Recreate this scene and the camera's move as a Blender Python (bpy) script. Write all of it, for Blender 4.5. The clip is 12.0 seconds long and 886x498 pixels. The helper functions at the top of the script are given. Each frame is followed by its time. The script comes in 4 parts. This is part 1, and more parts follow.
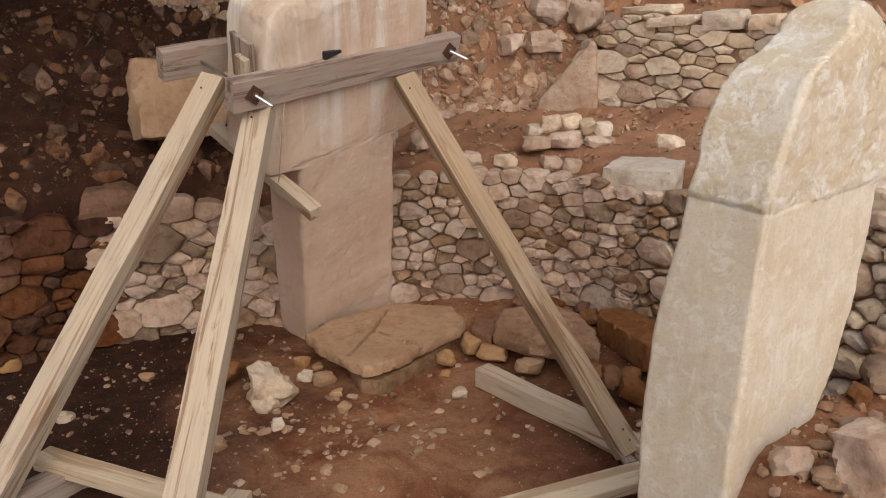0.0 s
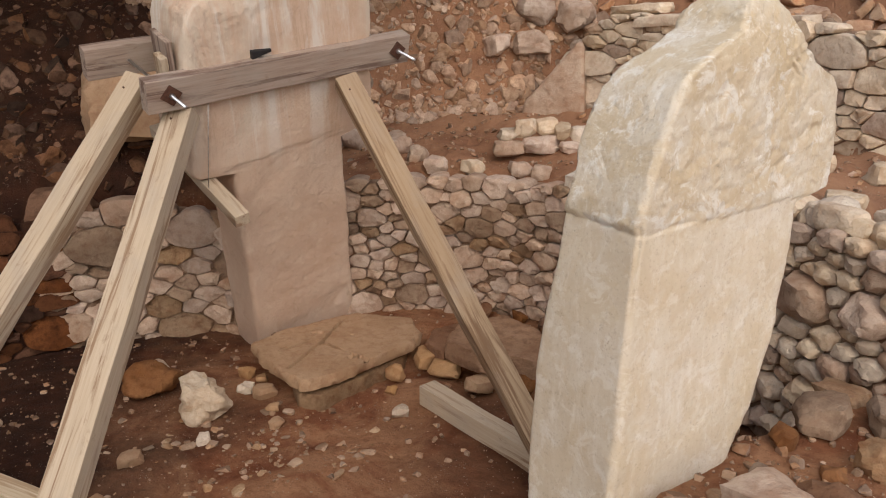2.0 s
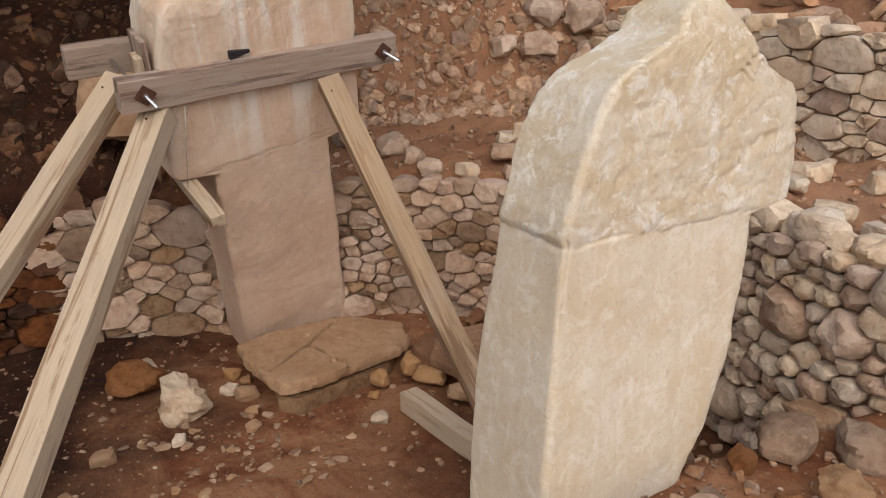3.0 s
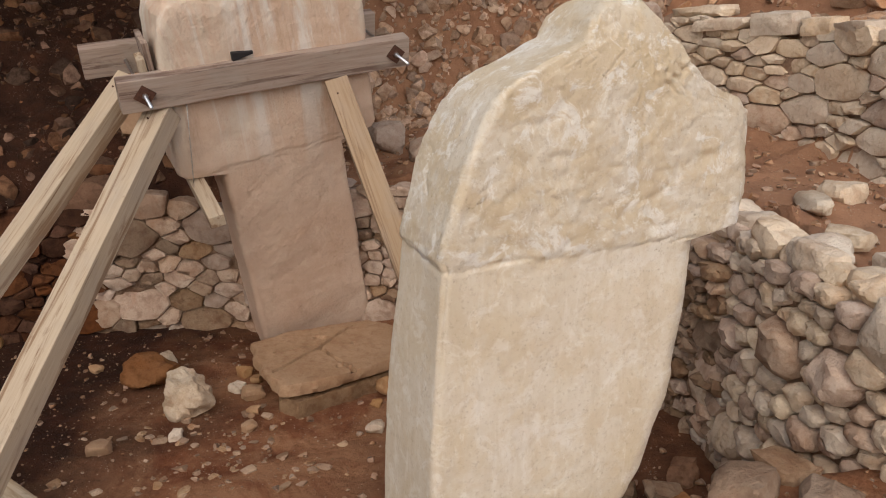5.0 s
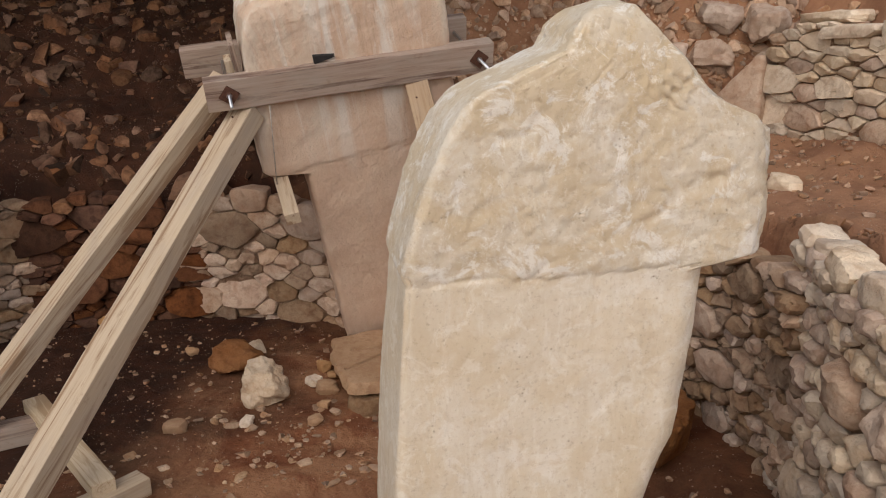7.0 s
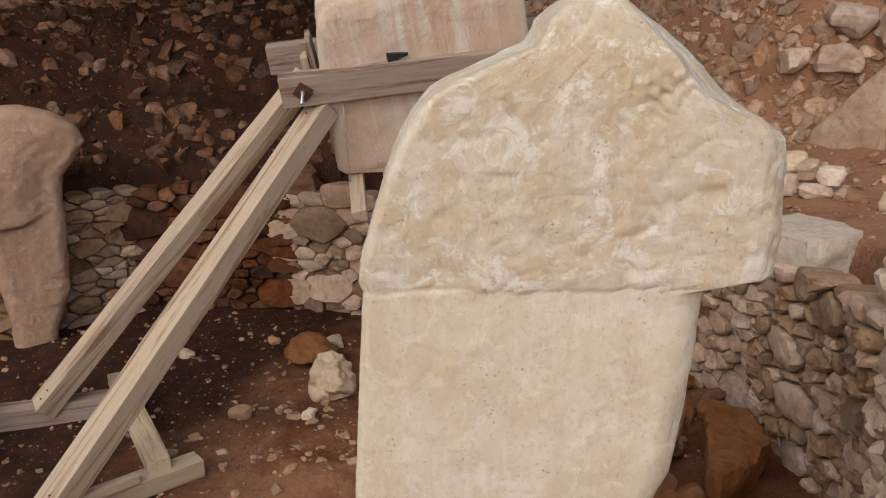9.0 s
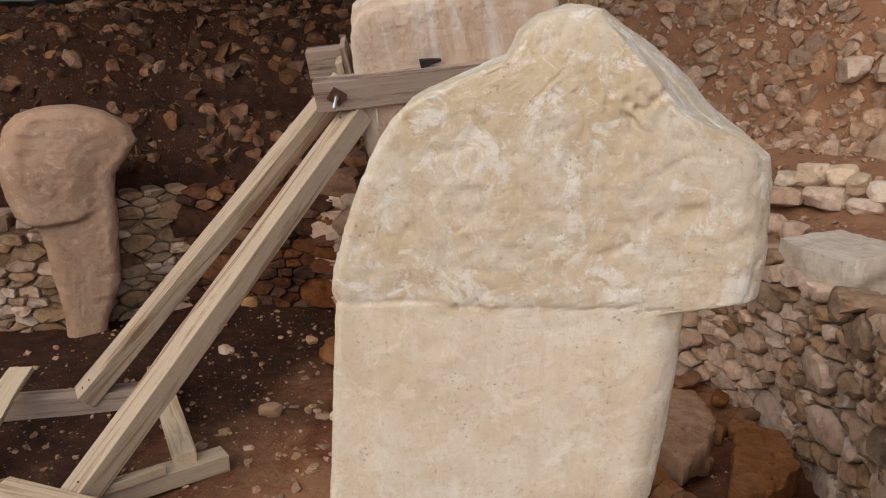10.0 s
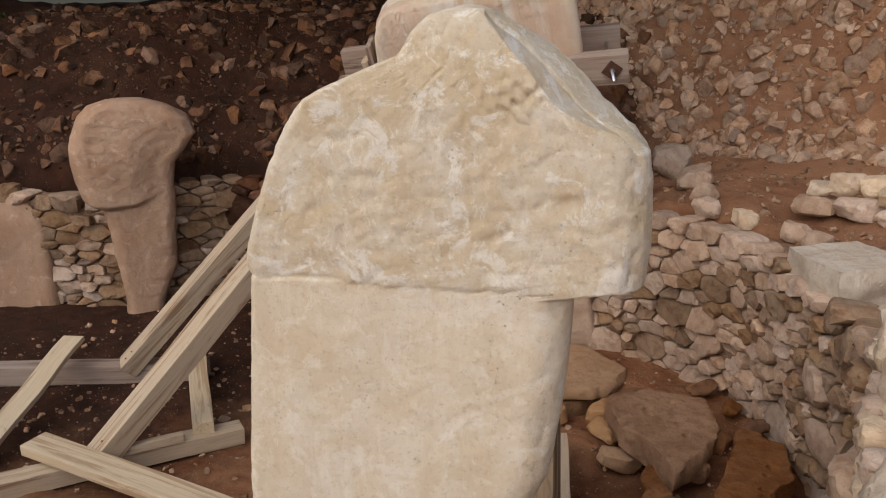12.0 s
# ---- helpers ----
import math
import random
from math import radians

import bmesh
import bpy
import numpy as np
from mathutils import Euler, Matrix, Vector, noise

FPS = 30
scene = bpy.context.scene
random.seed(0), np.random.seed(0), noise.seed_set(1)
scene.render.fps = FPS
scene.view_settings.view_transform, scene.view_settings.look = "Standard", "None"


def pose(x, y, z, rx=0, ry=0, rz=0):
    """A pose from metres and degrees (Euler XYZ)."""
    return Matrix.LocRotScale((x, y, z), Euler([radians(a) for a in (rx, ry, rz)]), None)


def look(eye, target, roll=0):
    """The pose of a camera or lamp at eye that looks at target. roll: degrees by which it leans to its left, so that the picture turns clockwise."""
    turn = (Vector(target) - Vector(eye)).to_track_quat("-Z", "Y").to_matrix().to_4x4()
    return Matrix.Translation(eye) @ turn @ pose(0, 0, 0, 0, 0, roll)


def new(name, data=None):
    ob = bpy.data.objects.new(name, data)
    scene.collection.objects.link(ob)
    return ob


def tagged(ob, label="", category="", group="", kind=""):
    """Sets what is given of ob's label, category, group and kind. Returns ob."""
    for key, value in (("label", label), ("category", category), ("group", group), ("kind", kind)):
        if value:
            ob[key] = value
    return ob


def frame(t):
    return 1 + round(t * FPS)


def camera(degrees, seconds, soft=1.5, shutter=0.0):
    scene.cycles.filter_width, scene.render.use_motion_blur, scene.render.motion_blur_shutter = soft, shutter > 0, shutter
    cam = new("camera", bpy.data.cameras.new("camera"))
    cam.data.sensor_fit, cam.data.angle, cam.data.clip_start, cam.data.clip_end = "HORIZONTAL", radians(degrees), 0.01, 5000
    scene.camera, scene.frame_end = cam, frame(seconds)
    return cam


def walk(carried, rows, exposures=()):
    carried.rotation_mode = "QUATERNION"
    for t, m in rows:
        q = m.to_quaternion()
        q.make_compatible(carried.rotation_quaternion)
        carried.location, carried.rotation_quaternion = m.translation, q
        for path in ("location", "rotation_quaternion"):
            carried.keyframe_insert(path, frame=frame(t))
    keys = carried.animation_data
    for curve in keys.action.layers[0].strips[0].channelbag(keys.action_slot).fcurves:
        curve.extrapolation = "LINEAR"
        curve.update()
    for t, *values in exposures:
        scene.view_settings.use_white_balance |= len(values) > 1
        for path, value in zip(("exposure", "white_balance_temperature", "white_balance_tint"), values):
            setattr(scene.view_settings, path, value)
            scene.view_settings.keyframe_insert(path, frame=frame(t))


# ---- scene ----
cam = camera(58.2, 12.0, soft=1.1)
METRES, EYE, TILT, LEAN, TURN = 3.4, 2.5, -18.0, 0.0, 0.0
ROWS = [
    (0.0, 0.0, 0.0, 0.0, 0.0, 0.0, -0.0),
    (0.5, 0.0417, 0.0242, 0.0037, 0.97, 0.06, -0.28),
    (1.0, 0.0897, 0.0478, 0.011, 1.89, 0.04, -0.55),
    (1.5, 0.1407, 0.0684, 0.0142, 2.69, 0.06, -0.83),
    (2.0, 0.1917, 0.0857, 0.0179, 3.56, 0.09, -1.12),
    (2.5, 0.2428, 0.1031, 0.0234, 4.91, 0.06, -1.58),
    (3.0, 0.29, 0.1198, 0.0292, 6.39, 0.01, -2.08),
    (5.0, 0.4621, 0.1935, 0.0564, 14.23, -0.48, -4.56),
    (5.5, 0.4993, 0.2111, 0.0645, 17.04, -0.7, -5.41),
    (6.0, 0.5319, 0.2261, 0.0716, 19.78, -0.93, -6.21),
    (6.5, 0.5608, 0.2411, 0.0746, 22.49, -1.17, -7.06),
    (7.0, 0.5842, 0.2577, 0.0798, 25.23, -1.49, -7.82),
    (9.0, 0.6763, 0.351, 0.1015, 35.65, -2.95, -10.78),
    (9.5, 0.6997, 0.3729, 0.1115, 38.2, -3.38, -11.49),
    (10.0, 0.7254, 0.3922, 0.1217, 40.76, -3.82, -12.2),
    (10.5, 0.7466, 0.4076, 0.1323, 43.27, -4.28, -12.81),
    (11.0, 0.7765, 0.4305, 0.1377, 45.25, -4.68, -13.33),
    (11.5, 0.8136, 0.4501, 0.14, 46.87, -5.0, -13.78),
    (12.0, 0.8566, 0.4642, 0.1434, 48.26, -5.28, -14.2),
]
walk(cam, [(t, pose(0, 0, EYE, TILT, LEAN, TURN) @ pose(METRES * x, METRES * y, METRES * z, 90 + pitch, roll, yaw)) for t, x, y, z, yaw, pitch, roll in ROWS], exposures=[(0.0, 0.05), (3.0, 0.0), (5.5, -0.11), (7.0, -0.12), (9.5, -0.15), (12.0, -0.2)])

# ---- light -------------------------------------------------------------
world = bpy.data.worlds.new("World")
scene.world = world
world.use_nodes = True
wn = world.node_tree
sky = wn.nodes.new("ShaderNodeTexSky")
sky.sky_type = "NISHITA"
sky.sun_disc = False
SUN_EL, SUN_AZ = 40.0, 170.0          # degrees; azimuth clockwise from +y
sky.sun_elevation, sky.sun_rotation = radians(SUN_EL), radians(SUN_AZ)
sky.dust_density = 3.0
bg = wn.nodes["Background"]
bg.inputs["Strength"].default_value = 0.14
warm = wn.nodes.new("ShaderNodeMix")      # dusty, hazy sky
warm.data_type, warm.blend_type = "RGBA", "MULTIPLY"
warm.inputs[0].default_value = 1.0
warm.inputs[7].default_value = (1.0, 0.97, 0.95, 1.0)
wn.links.new(sky.outputs[0], warm.inputs[6])
wn.links.new(warm.outputs[2], bg.inputs["Color"])
sun_data = bpy.data.lights.new("sun", "SUN")
sun_data.energy, sun_data.angle, sun_data.color = 2.15, radians(115), (1.0, 0.97, 0.95)
sun = new("sun", sun_data)
_az, _el = radians(SUN_AZ), radians(SUN_EL)
sun_dir = Vector((math.sin(_az) * math.cos(_el), math.cos(_az) * math.cos(_el), math.sin(_el)))
sun.matrix_world = look(sun_dir * 30, (0, 0, 0))


# ---- materials ---------------------------------------------------------
class Nodes:
    """A small wrapper to write node trees tersely."""

    def __init__(self, name):
        self.mat = bpy.data.materials.new(name)
        self.mat.use_nodes = True
        self.t = self.mat.node_tree
        self.bsdf = self.t.nodes["Principled BSDF"]

    def node(self, kind, **inputs):
        n = self.t.nodes.new(kind)
        for k, v in inputs.items():
            self.put(n.inputs[k.replace("_", " ")], v)
        return n

    def put(self, socket, v):
        if isinstance(v, bpy.types.NodeSocket):
            self.t.links.new(v, socket)
        else:
            socket.default_value = v

    def coords(self, scale=(1, 1, 1), shift=True):
        tc = self.node("ShaderNodeTexCoord")
        mp = self.node("ShaderNodeMapping")
        self.put(mp.inputs["Vector"], tc.outputs["Object"])
        mp.inputs["Scale"].default_value = scale
        if shift:
            oi = self.node("ShaderNodeObjectInfo")
            mul = self.node("ShaderNodeMath")
            mul.operation = "MULTIPLY"
            self.put(mul.inputs[0], oi.outputs["Random"])
            mul.inputs[1].default_value = 37.0
            self.put(mp.inputs["Location"], mul.outputs[0])
        return mp.outputs[0]

    def noise(self, vec, scale, detail=6.0, rough=0.6, dist=0.0):
        n = self.node("ShaderNodeTexNoise", Vector=vec, Scale=scale, Detail=detail, Roughness=rough, Distortion=dist)
        return n.outputs["Fac"]

    def ramp(self, fac, a, b, ca=(0, 0, 0, 1), cb=(1, 1, 1, 1)):
        r = self.node("ShaderNodeValToRGB", Fac=fac)
        e = r.color_ramp.elements
        e[0].position, e[0].color = a, ca
        e[1].position, e[1].color = b, cb
        return r.outputs["Color"]

    def mix(self, fac, a, b, mode="MIX"):
        m = self.node("ShaderNodeMix")
        m.data_type, m.blend_type = "RGBA", mode
        self.put(m.inputs[0], fac)
        self.put(m.inputs[6], a if isinstance(a, bpy.types.NodeSocket) else (*a, 1))
        self.put(m.inputs[7], b if isinstance(b, bpy.types.NodeSocket) else (*b, 1))
        return m.outputs[2]

    def math(self, op, a, b=0.0):
        m = self.node("ShaderNodeMath")
        m.operation = op
        self.put(m.inputs[0], a)
        self.put(m.inputs[1], b)
        return m.outputs[0]

    def bump(self, height, strength, distance, normal=None):
        b = self.node("ShaderNodeBump", Height=height, Strength=strength, Distance=distance)
        if normal is not None:
            self.put(b.inputs["Normal"], normal)
        return b.outputs[0]

    def finish(self, color, rough, normal=None, spec=0.25, metal=0.0):
        self.put(self.bsdf.inputs["Base Color"], color)
        self.put(self.bsdf.inputs["Roughness"], rough)
        self.put(self.bsdf.inputs["Specular IOR Level"], spec)
        self.put(self.bsdf.inputs["Metallic"], metal)
        if normal is not None:
            self.put(self.bsdf.inputs["Normal"], normal)
        return self.mat


def stone_material(name, a, b, dark, vary=0.25, island=False, soil=(0.26, 0.12, 0.065), relief=1.0):
    """Rough field limestone: two tones, darker stains, earth dust, pits."""
    n = Nodes(name)
    v = n.coords()
    big, mid, fine = n.noise(v, 4.0, 4), n.noise(v, 17.0, 6), n.noise(v, 90.0, 4)
    c = n.mix(n.ramp(big, 0.35, 0.65), a, b)
    c = n.mix(n.math("MULTIPLY", n.ramp(mid, 0.48, 0.66), 0.6), c, dark)
    c = n.mix(n.math("MULTIPLY", n.ramp(fine, 0.5, 0.7), 0.3), c, dark)
    c = n.mix(n.math("MULTIPLY", n.ramp(n.noise(v, 7.0, 5, 0.7, 0.6), 0.5, 0.7), 0.5), c, soil)
    if island:
        rnd = n.node("ShaderNodeNewGeometry").outputs["Random Per Island"]
    else:
        rnd = n.node("ShaderNodeObjectInfo").outputs["Random"]
    hue = n.node("ShaderNodeHueSaturation", Color=c)
    n.put(hue.inputs["Value"], n.math("ADD", n.math("MULTIPLY", rnd, 2 * vary), 1.0 - vary))
    n.put(hue.inputs["Saturation"], n.math("ADD", n.math("MULTIPLY", n.math("FRACT", n.math("MULTIPLY", rnd, 7.3)), 0.3), 0.86))
    chip = n.node('ShaderNodeTexVoronoi', Vector=v, Scale=22.0)
    nb = n.bump(mid, 0.7, 0.025 * relief)
    nb = n.bump(chip.outputs['Distance'], 0.3, 0.012 * relief, nb)
    nb = n.bump(fine, 0.6, 0.008 * relief, nb)
    return n.finish(hue.outputs[0], 0.92, nb, 0.2)


def pillar_material(name, a, b, stain, warm, drips=False, patch=0.5, lichen=0.6):
    """Dressed limestone of the pillars, weathered; drips adds rust and lime runs below the top."""
    n = Nodes(name)
    v = n.coords(shift=False)
    big, mid, fine = n.noise(v, 2.2, 5, 0.6, 0.4), n.noise(v, 9.0, 8, 0.65, 0.3), n.noise(v, 60.0, 6, 0.7)
    c = n.mix(n.ramp(big, 0.38, 0.62), a, b)
    c = n.mix(n.math("MULTIPLY", n.ramp(mid, 0.48, 0.68), patch), c, warm)
    c = n.mix(n.math("MULTIPLY", n.ramp(n.noise(v, 5.0, 8, 0.75, 1.2), 0.56, 0.72), 0.5), c, stain)
    c = n.mix(n.math("MULTIPLY", n.ramp(fine, 0.6, 0.8), 0.35), c, stain)
    if drips:
        sep = n.node("ShaderNodeSeparateXYZ", Vector=n.coords(shift=False))
        up = n.ramp(n.math("ADD", n.math("MULTIPLY", sep.outputs["Z"], 0.4), -0.1), 0.40, 0.62)
        wash = n.noise(n.coords((3.0, 3.0, 0.8), shift=False), 1.0, 8, 0.68, 0.5)
        c = n.mix(n.math("MULTIPLY", n.ramp(wash, 0.46, 0.58), n.math("MULTIPLY", up, 0.75)), c, (0.74, 0.65, 0.53))
        s1, s2 = n.noise(n.coords((5.5, 5.5, 0.3), shift=False), 1.0, 7, 0.66, 0.7), n.noise(n.coords((5.0, 5.0, 0.7), shift=False), 1.3, 8, 0.74, 0.6)
        c = n.mix(n.math("MULTIPLY", n.ramp(s2, 0.56, 0.68), n.math("MULTIPLY", up, 0.55)), c, (0.38, 0.22, 0.13))
        c = n.mix(n.math("MULTIPLY", n.ramp(s1, 0.52, 0.62), n.math("MULTIPLY", up, 0.75)), c, (0.82, 0.77, 0.70))
    # pale lichen-like blooms and tiny pits
    bloom = n.noise(v, 11.0, 9, 0.72, 0.5)
    c = n.mix(n.math("MULTIPLY", n.ramp(bloom, 0.55, 0.66), lichen), c, [min(0.85, x * 1.2 + 0.06) for x in b])
    pit = n.node("ShaderNodeTexVoronoi", Vector=v, Scale=48.0)
    pits = n.math("MULTIPLY", n.ramp(pit.outputs["Distance"], 0.08, 0.2, (1, 1, 1, 1), (0, 0, 0, 1)), n.ramp(n.noise(v, 6.0, 4), 0.55, 0.65))
    c = n.mix(n.math("MULTIPLY", pits, 0.5), c, stain)
    nb = n.bump(n.noise(v, 16.0, 10, 0.78, 0.1), 0.75, 0.022)
    nb = n.bump(n.math("SUBTRACT", 1.0, pits), 0.6, 0.006, nb)
    nb = n.bump(fine, 0.8, 0.009, nb)
    return n.finish(c, 0.9, nb, 0.2)


def broken_pillar_material(name):
    """Cream limestone: a dressed shaft with faint upright streaks and a rough broken head with ochre crust and white scars."""
    n = Nodes(name)
    v = n.coords(shift=False)
    sep = n.node("ShaderNodeSeparateXYZ", Vector=v)
    head = n.ramp(n.math("ADD", n.math("MULTIPLY", sep.outputs["Z"], 0.4), n.math("MULTIPLY", n.noise(v, 9.0, 4), 0.02)), 0.722, 0.732)
    c = n.mix(n.ramp(n.noise(v, 1.6, 6, 0.62, 0.5), 0.38, 0.62), (0.645, 0.55, 0.41), (0.74, 0.67, 0.55))
    runs = n.noise(n.coords((9.0, 9.0, 1.1), shift=False), 1.0, 8, 0.68, 0.5)
    c = n.mix(n.math("MULTIPLY", n.ramp(runs, 0.5, 0.66), 0.4), c, (0.60, 0.49, 0.33))
    c = n.mix(n.math("MULTIPLY", n.ramp(n.noise(n.coords((14.0, 14.0, 2.2), shift=False), 1.0, 8, 0.7, 0.4), 0.54, 0.64), 0.5), c, (0.80, 0.74, 0.64))
    crust = n.math("MULTIPLY", n.ramp(n.noise(v, 5.5, 11, 0.74, 0.5), 0.47, 0.54), n.math("ADD", n.math("MULTIPLY", head, 0.2), 0.28))
    c = n.mix(crust, c, (0.60, 0.455, 0.255))
    scar = n.math("MULTIPLY", n.ramp(n.noise(v, 10.0, 11, 0.74, 0.7), 0.53, 0.58), n.math("ADD", n.math("MULTIPLY", head, 0.45), 0.35))
    c = n.mix(scar, c, (0.84, 0.80, 0.72))
    grey = n.math("MULTIPLY", n.ramp(n.noise(v, 3.1, 9, 0.7, 0.9), 0.56, 0.66), n.math("ADD", n.math("MULTIPLY", head, 0.35), 0.2))
    c = n.mix(grey, c, (0.75, 0.71, 0.65))
    c = n.mix(n.math("MULTIPLY", n.ramp(n.noise(v, 21.0, 12, 0.8, 0.4), 0.5, 0.56), n.math("ADD", n.math("MULTIPLY", head, 0.12), 0.15)), c, (0.60, 0.47, 0.30))
    c = n.mix(n.math("MULTIPLY", n.ramp(n.noise(v, 33.0, 10, 0.8, 0.3), 0.55, 0.6), n.math("ADD", n.math("MULTIPLY", head, 0.25), 0.15)), c, (0.83, 0.78, 0.69))
    c = n.mix(n.math("MULTIPLY", n.ramp(n.noise(v, 60.0, 8, 0.8), 0.54, 0.62), 0.45), c, (0.46, 0.36, 0.24))
    pit = n.node("ShaderNodeTexVoronoi", Vector=v, Scale=60.0)
    pits = n.math("MULTIPLY", n.ramp(pit.outputs["Distance"], 0.08, 0.22, (1, 1, 1, 1), (0, 0, 0, 1)), n.ramp(n.noise(v, 8.0, 5, 0.7), 0.53, 0.6))
    c = n.mix(n.math("MULTIPLY", pits, 0.55), c, (0.40, 0.30, 0.2))
    rough = n.math("ADD", n.math("MULTIPLY", head, 0.12), 0.4)
    nb = n.node("ShaderNodeBump", Height=n.noise(v, 46.0, 12, 0.8, 0.1), Distance=0.015, Strength=rough).outputs[0]
    nb = n.node("ShaderNodeBump", Height=n.noise(v, 150.0, 8, 0.8), Distance=0.006, Strength=rough, Normal=nb).outputs[0]
    nb = n.bump(n.math("SUBTRACT", 1.0, pits), 0.6, 0.006, nb)
    return n.finish(c, 0.92, nb, 0.18)


def soil_material():
    n = Nodes("soil")
    v = n.coords(shift=False)
    sep = n.node("ShaderNodeSeparateXYZ", Vector=v)
    big, mid, fine = n.noise(v, 0.9, 6, 0.6, 0.5), n.noise(v, 6.0, 8, 0.65), n.noise(v, 55.0, 8, 0.75)
    c = n.mix(n.ramp(mid, 0.35, 0.68), (0.165, 0.055, 0.024), (0.285, 0.118, 0.055))
    c = n.mix(n.math("MULTIPLY", n.ramp(n.noise(v, 1.7, 8, 0.68, 0.8), 0.41, 0.57), 0.8), c, (0.41, 0.215, 0.112))
    c = n.mix(n.math("MULTIPLY", n.ramp(n.noise(v, 26.0, 8, 0.75), 0.5, 0.64), 0.4), c, (0.12, 0.045, 0.021))
    # moist dark earth towards the west, the shade of that side painted in
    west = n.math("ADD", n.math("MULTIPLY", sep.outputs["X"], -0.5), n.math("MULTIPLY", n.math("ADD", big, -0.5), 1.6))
    damp_shade = n.ramp(west, 0.36, 0.88)
    c = n.mix(n.math("MULTIPLY", damp_shade, DAMP_SHADE), c, n.mix(n.ramp(mid, 0.4, 0.7), (0.021, 0.0085, 0.005), (0.06, 0.021, 0.0105)))
    # red earth in the hollow below the ring wall, darkened for its shade
    hollow = n.node("ShaderNodeVectorMath")
    hollow.operation = "DISTANCE"
    n.put(hollow.inputs[0], v)
    hollow.inputs[1].default_value = (1.35, 4.35, 0.3)
    red = n.ramp(n.math("ADD", n.math("MULTIPLY", hollow.outputs["Value"], 0.6), n.math("MULTIPLY", n.math("ADD", big, -0.5), 0.9)), 0.4, 0.85, (1, 1, 1, 1), (0, 0, 0, 1))
    c = n.mix(n.math("MULTIPLY", red, 0.8), c, n.mix(n.ramp(mid, 0.4, 0.7), (0.06, 0.02, 0.009), (0.16, 0.06, 0.027)))
    # dry trodden earth of the upper terrace
    high = n.ramp(n.math("MULTIPLY", n.math("ADD", sep.outputs["Z"], n.math("MULTIPLY", mid, 0.3)), 0.4), 0.45, 0.62)
    dry = n.math("MULTIPLY", n.math("MULTIPLY", high, n.math("SUBTRACT", 1.0, damp_shade)), 0.55)
    c = n.mix(dry, c, (0.40, 0.225, 0.135))
    grit = n.node("ShaderNodeTexVoronoi", Vector=v, Scale=70.0)
    c = n.mix(n.math("MULTIPLY", n.ramp(grit.outputs["Distance"], 0.1, 0.22, (1, 1, 1, 1), (0, 0, 0, 1)), n.ramp(n.noise(v, 9.0, 3), 0.52, 0.62)), c, (0.45, 0.34, 0.25))
    nb = n.bump(mid, 0.6, 0.06)
    nb = n.bump(fine, 0.8, 0.02, nb)
    return n.finish(c, n.math("SUBTRACT", 0.96, n.math("MULTIPLY", damp_shade, 0.12)), nb, 0.2)


def wood_material(name, a, b, dark, grey=0.3):
    """Sawn softwood; grain runs along the object's x, with a few long resin streaks and saw marks across."""
    n = Nodes(name)
    g = n.coords((1.0, 24.0, 24.0))
    grain = n.noise(g, 3.0, 6, 0.6, 0.3)
    c = n.mix(n.ramp(grain, 0.25, 0.75), a, b)
    c = n.mix(n.math("MULTIPLY", n.ramp(n.noise(n.coords((0.4, 8.0, 8.0)), 1.5, 6, 0.65, 1.1), 0.51, 0.59), 0.75), c, dark)
    c = n.mix(n.math("MULTIPLY", n.ramp(n.noise(g, 8.0, 3, 0.6), 0.56, 0.7), 0.2), c, dark)
    blot = n.noise(n.coords((2.0, 4.0, 4.0)), 1.5, 5, 0.6, 0.5)
    c = n.mix(n.math("MULTIPLY", n.ramp(blot, 0.45, 0.65), grey), c, (0.36, 0.31, 0.26))
    c = n.mix(n.math("MULTIPLY", n.ramp(n.noise(n.coords((3.0, 5.0, 5.0)), 2.6, 8, 0.72, 0.4), 0.6, 0.68), 0.4), c, (0.2, 0.115, 0.07))
    kn = n.node("ShaderNodeTexVoronoi", Vector=n.coords((1.1, 4.0, 4.0)), Scale=1.0)
    c = n.mix(n.ramp(kn.outputs["Distance"], 0.03, 0.08, (0.75, 0.75, 0.75, 1), (0, 0, 0, 1)), c, (0.13, 0.065, 0.03))
    saw = n.noise(n.coords((150.0, 3.0, 3.0)), 1.0, 2, 0.5)
    nb = n.bump(grain, 0.3, 0.004)
    nb = n.bump(saw, 0.2, 0.0015, nb)
    return n.finish(c, 0.8, nb, 0.22)


def plain_material(name, color, rough, metal=0.0, scale=30.0, spread=0.35):
    n = Nodes(name)
    f = n.noise(n.coords(), scale, 5)
    c = n.mix(n.ramp(f, 0.3, 0.7), [x * (1 - spread) for x in color], [min(1, x * (1 + spread)) for x in color])
    return n.finish(c, rough, n.bump(f, 0.3, 0.003), 0.4, metal)


def dust_material():
    """Dry crumbled earth and stone dust packed in the joints of the walls."""
    n = Nodes("joint_earth")
    v = n.coords(shift=False)
    mid, fine = n.noise(v, 9.0, 8, 0.7), n.noise(v, 60.0, 8, 0.75)
    c = n.mix(n.ramp(mid, 0.35, 0.65), (0.22, 0.125, 0.075), (0.40, 0.28, 0.195))
    c = n.mix(n.math("MULTIPLY", n.ramp(fine, 0.5, 0.66), 0.5), c, (0.13, 0.065, 0.036))
    nb = n.bump(mid, 0.8, 0.04)
    nb = n.bump(fine, 0.8, 0.015, nb)
    return n.finish(c, 0.95, nb, 0.15)


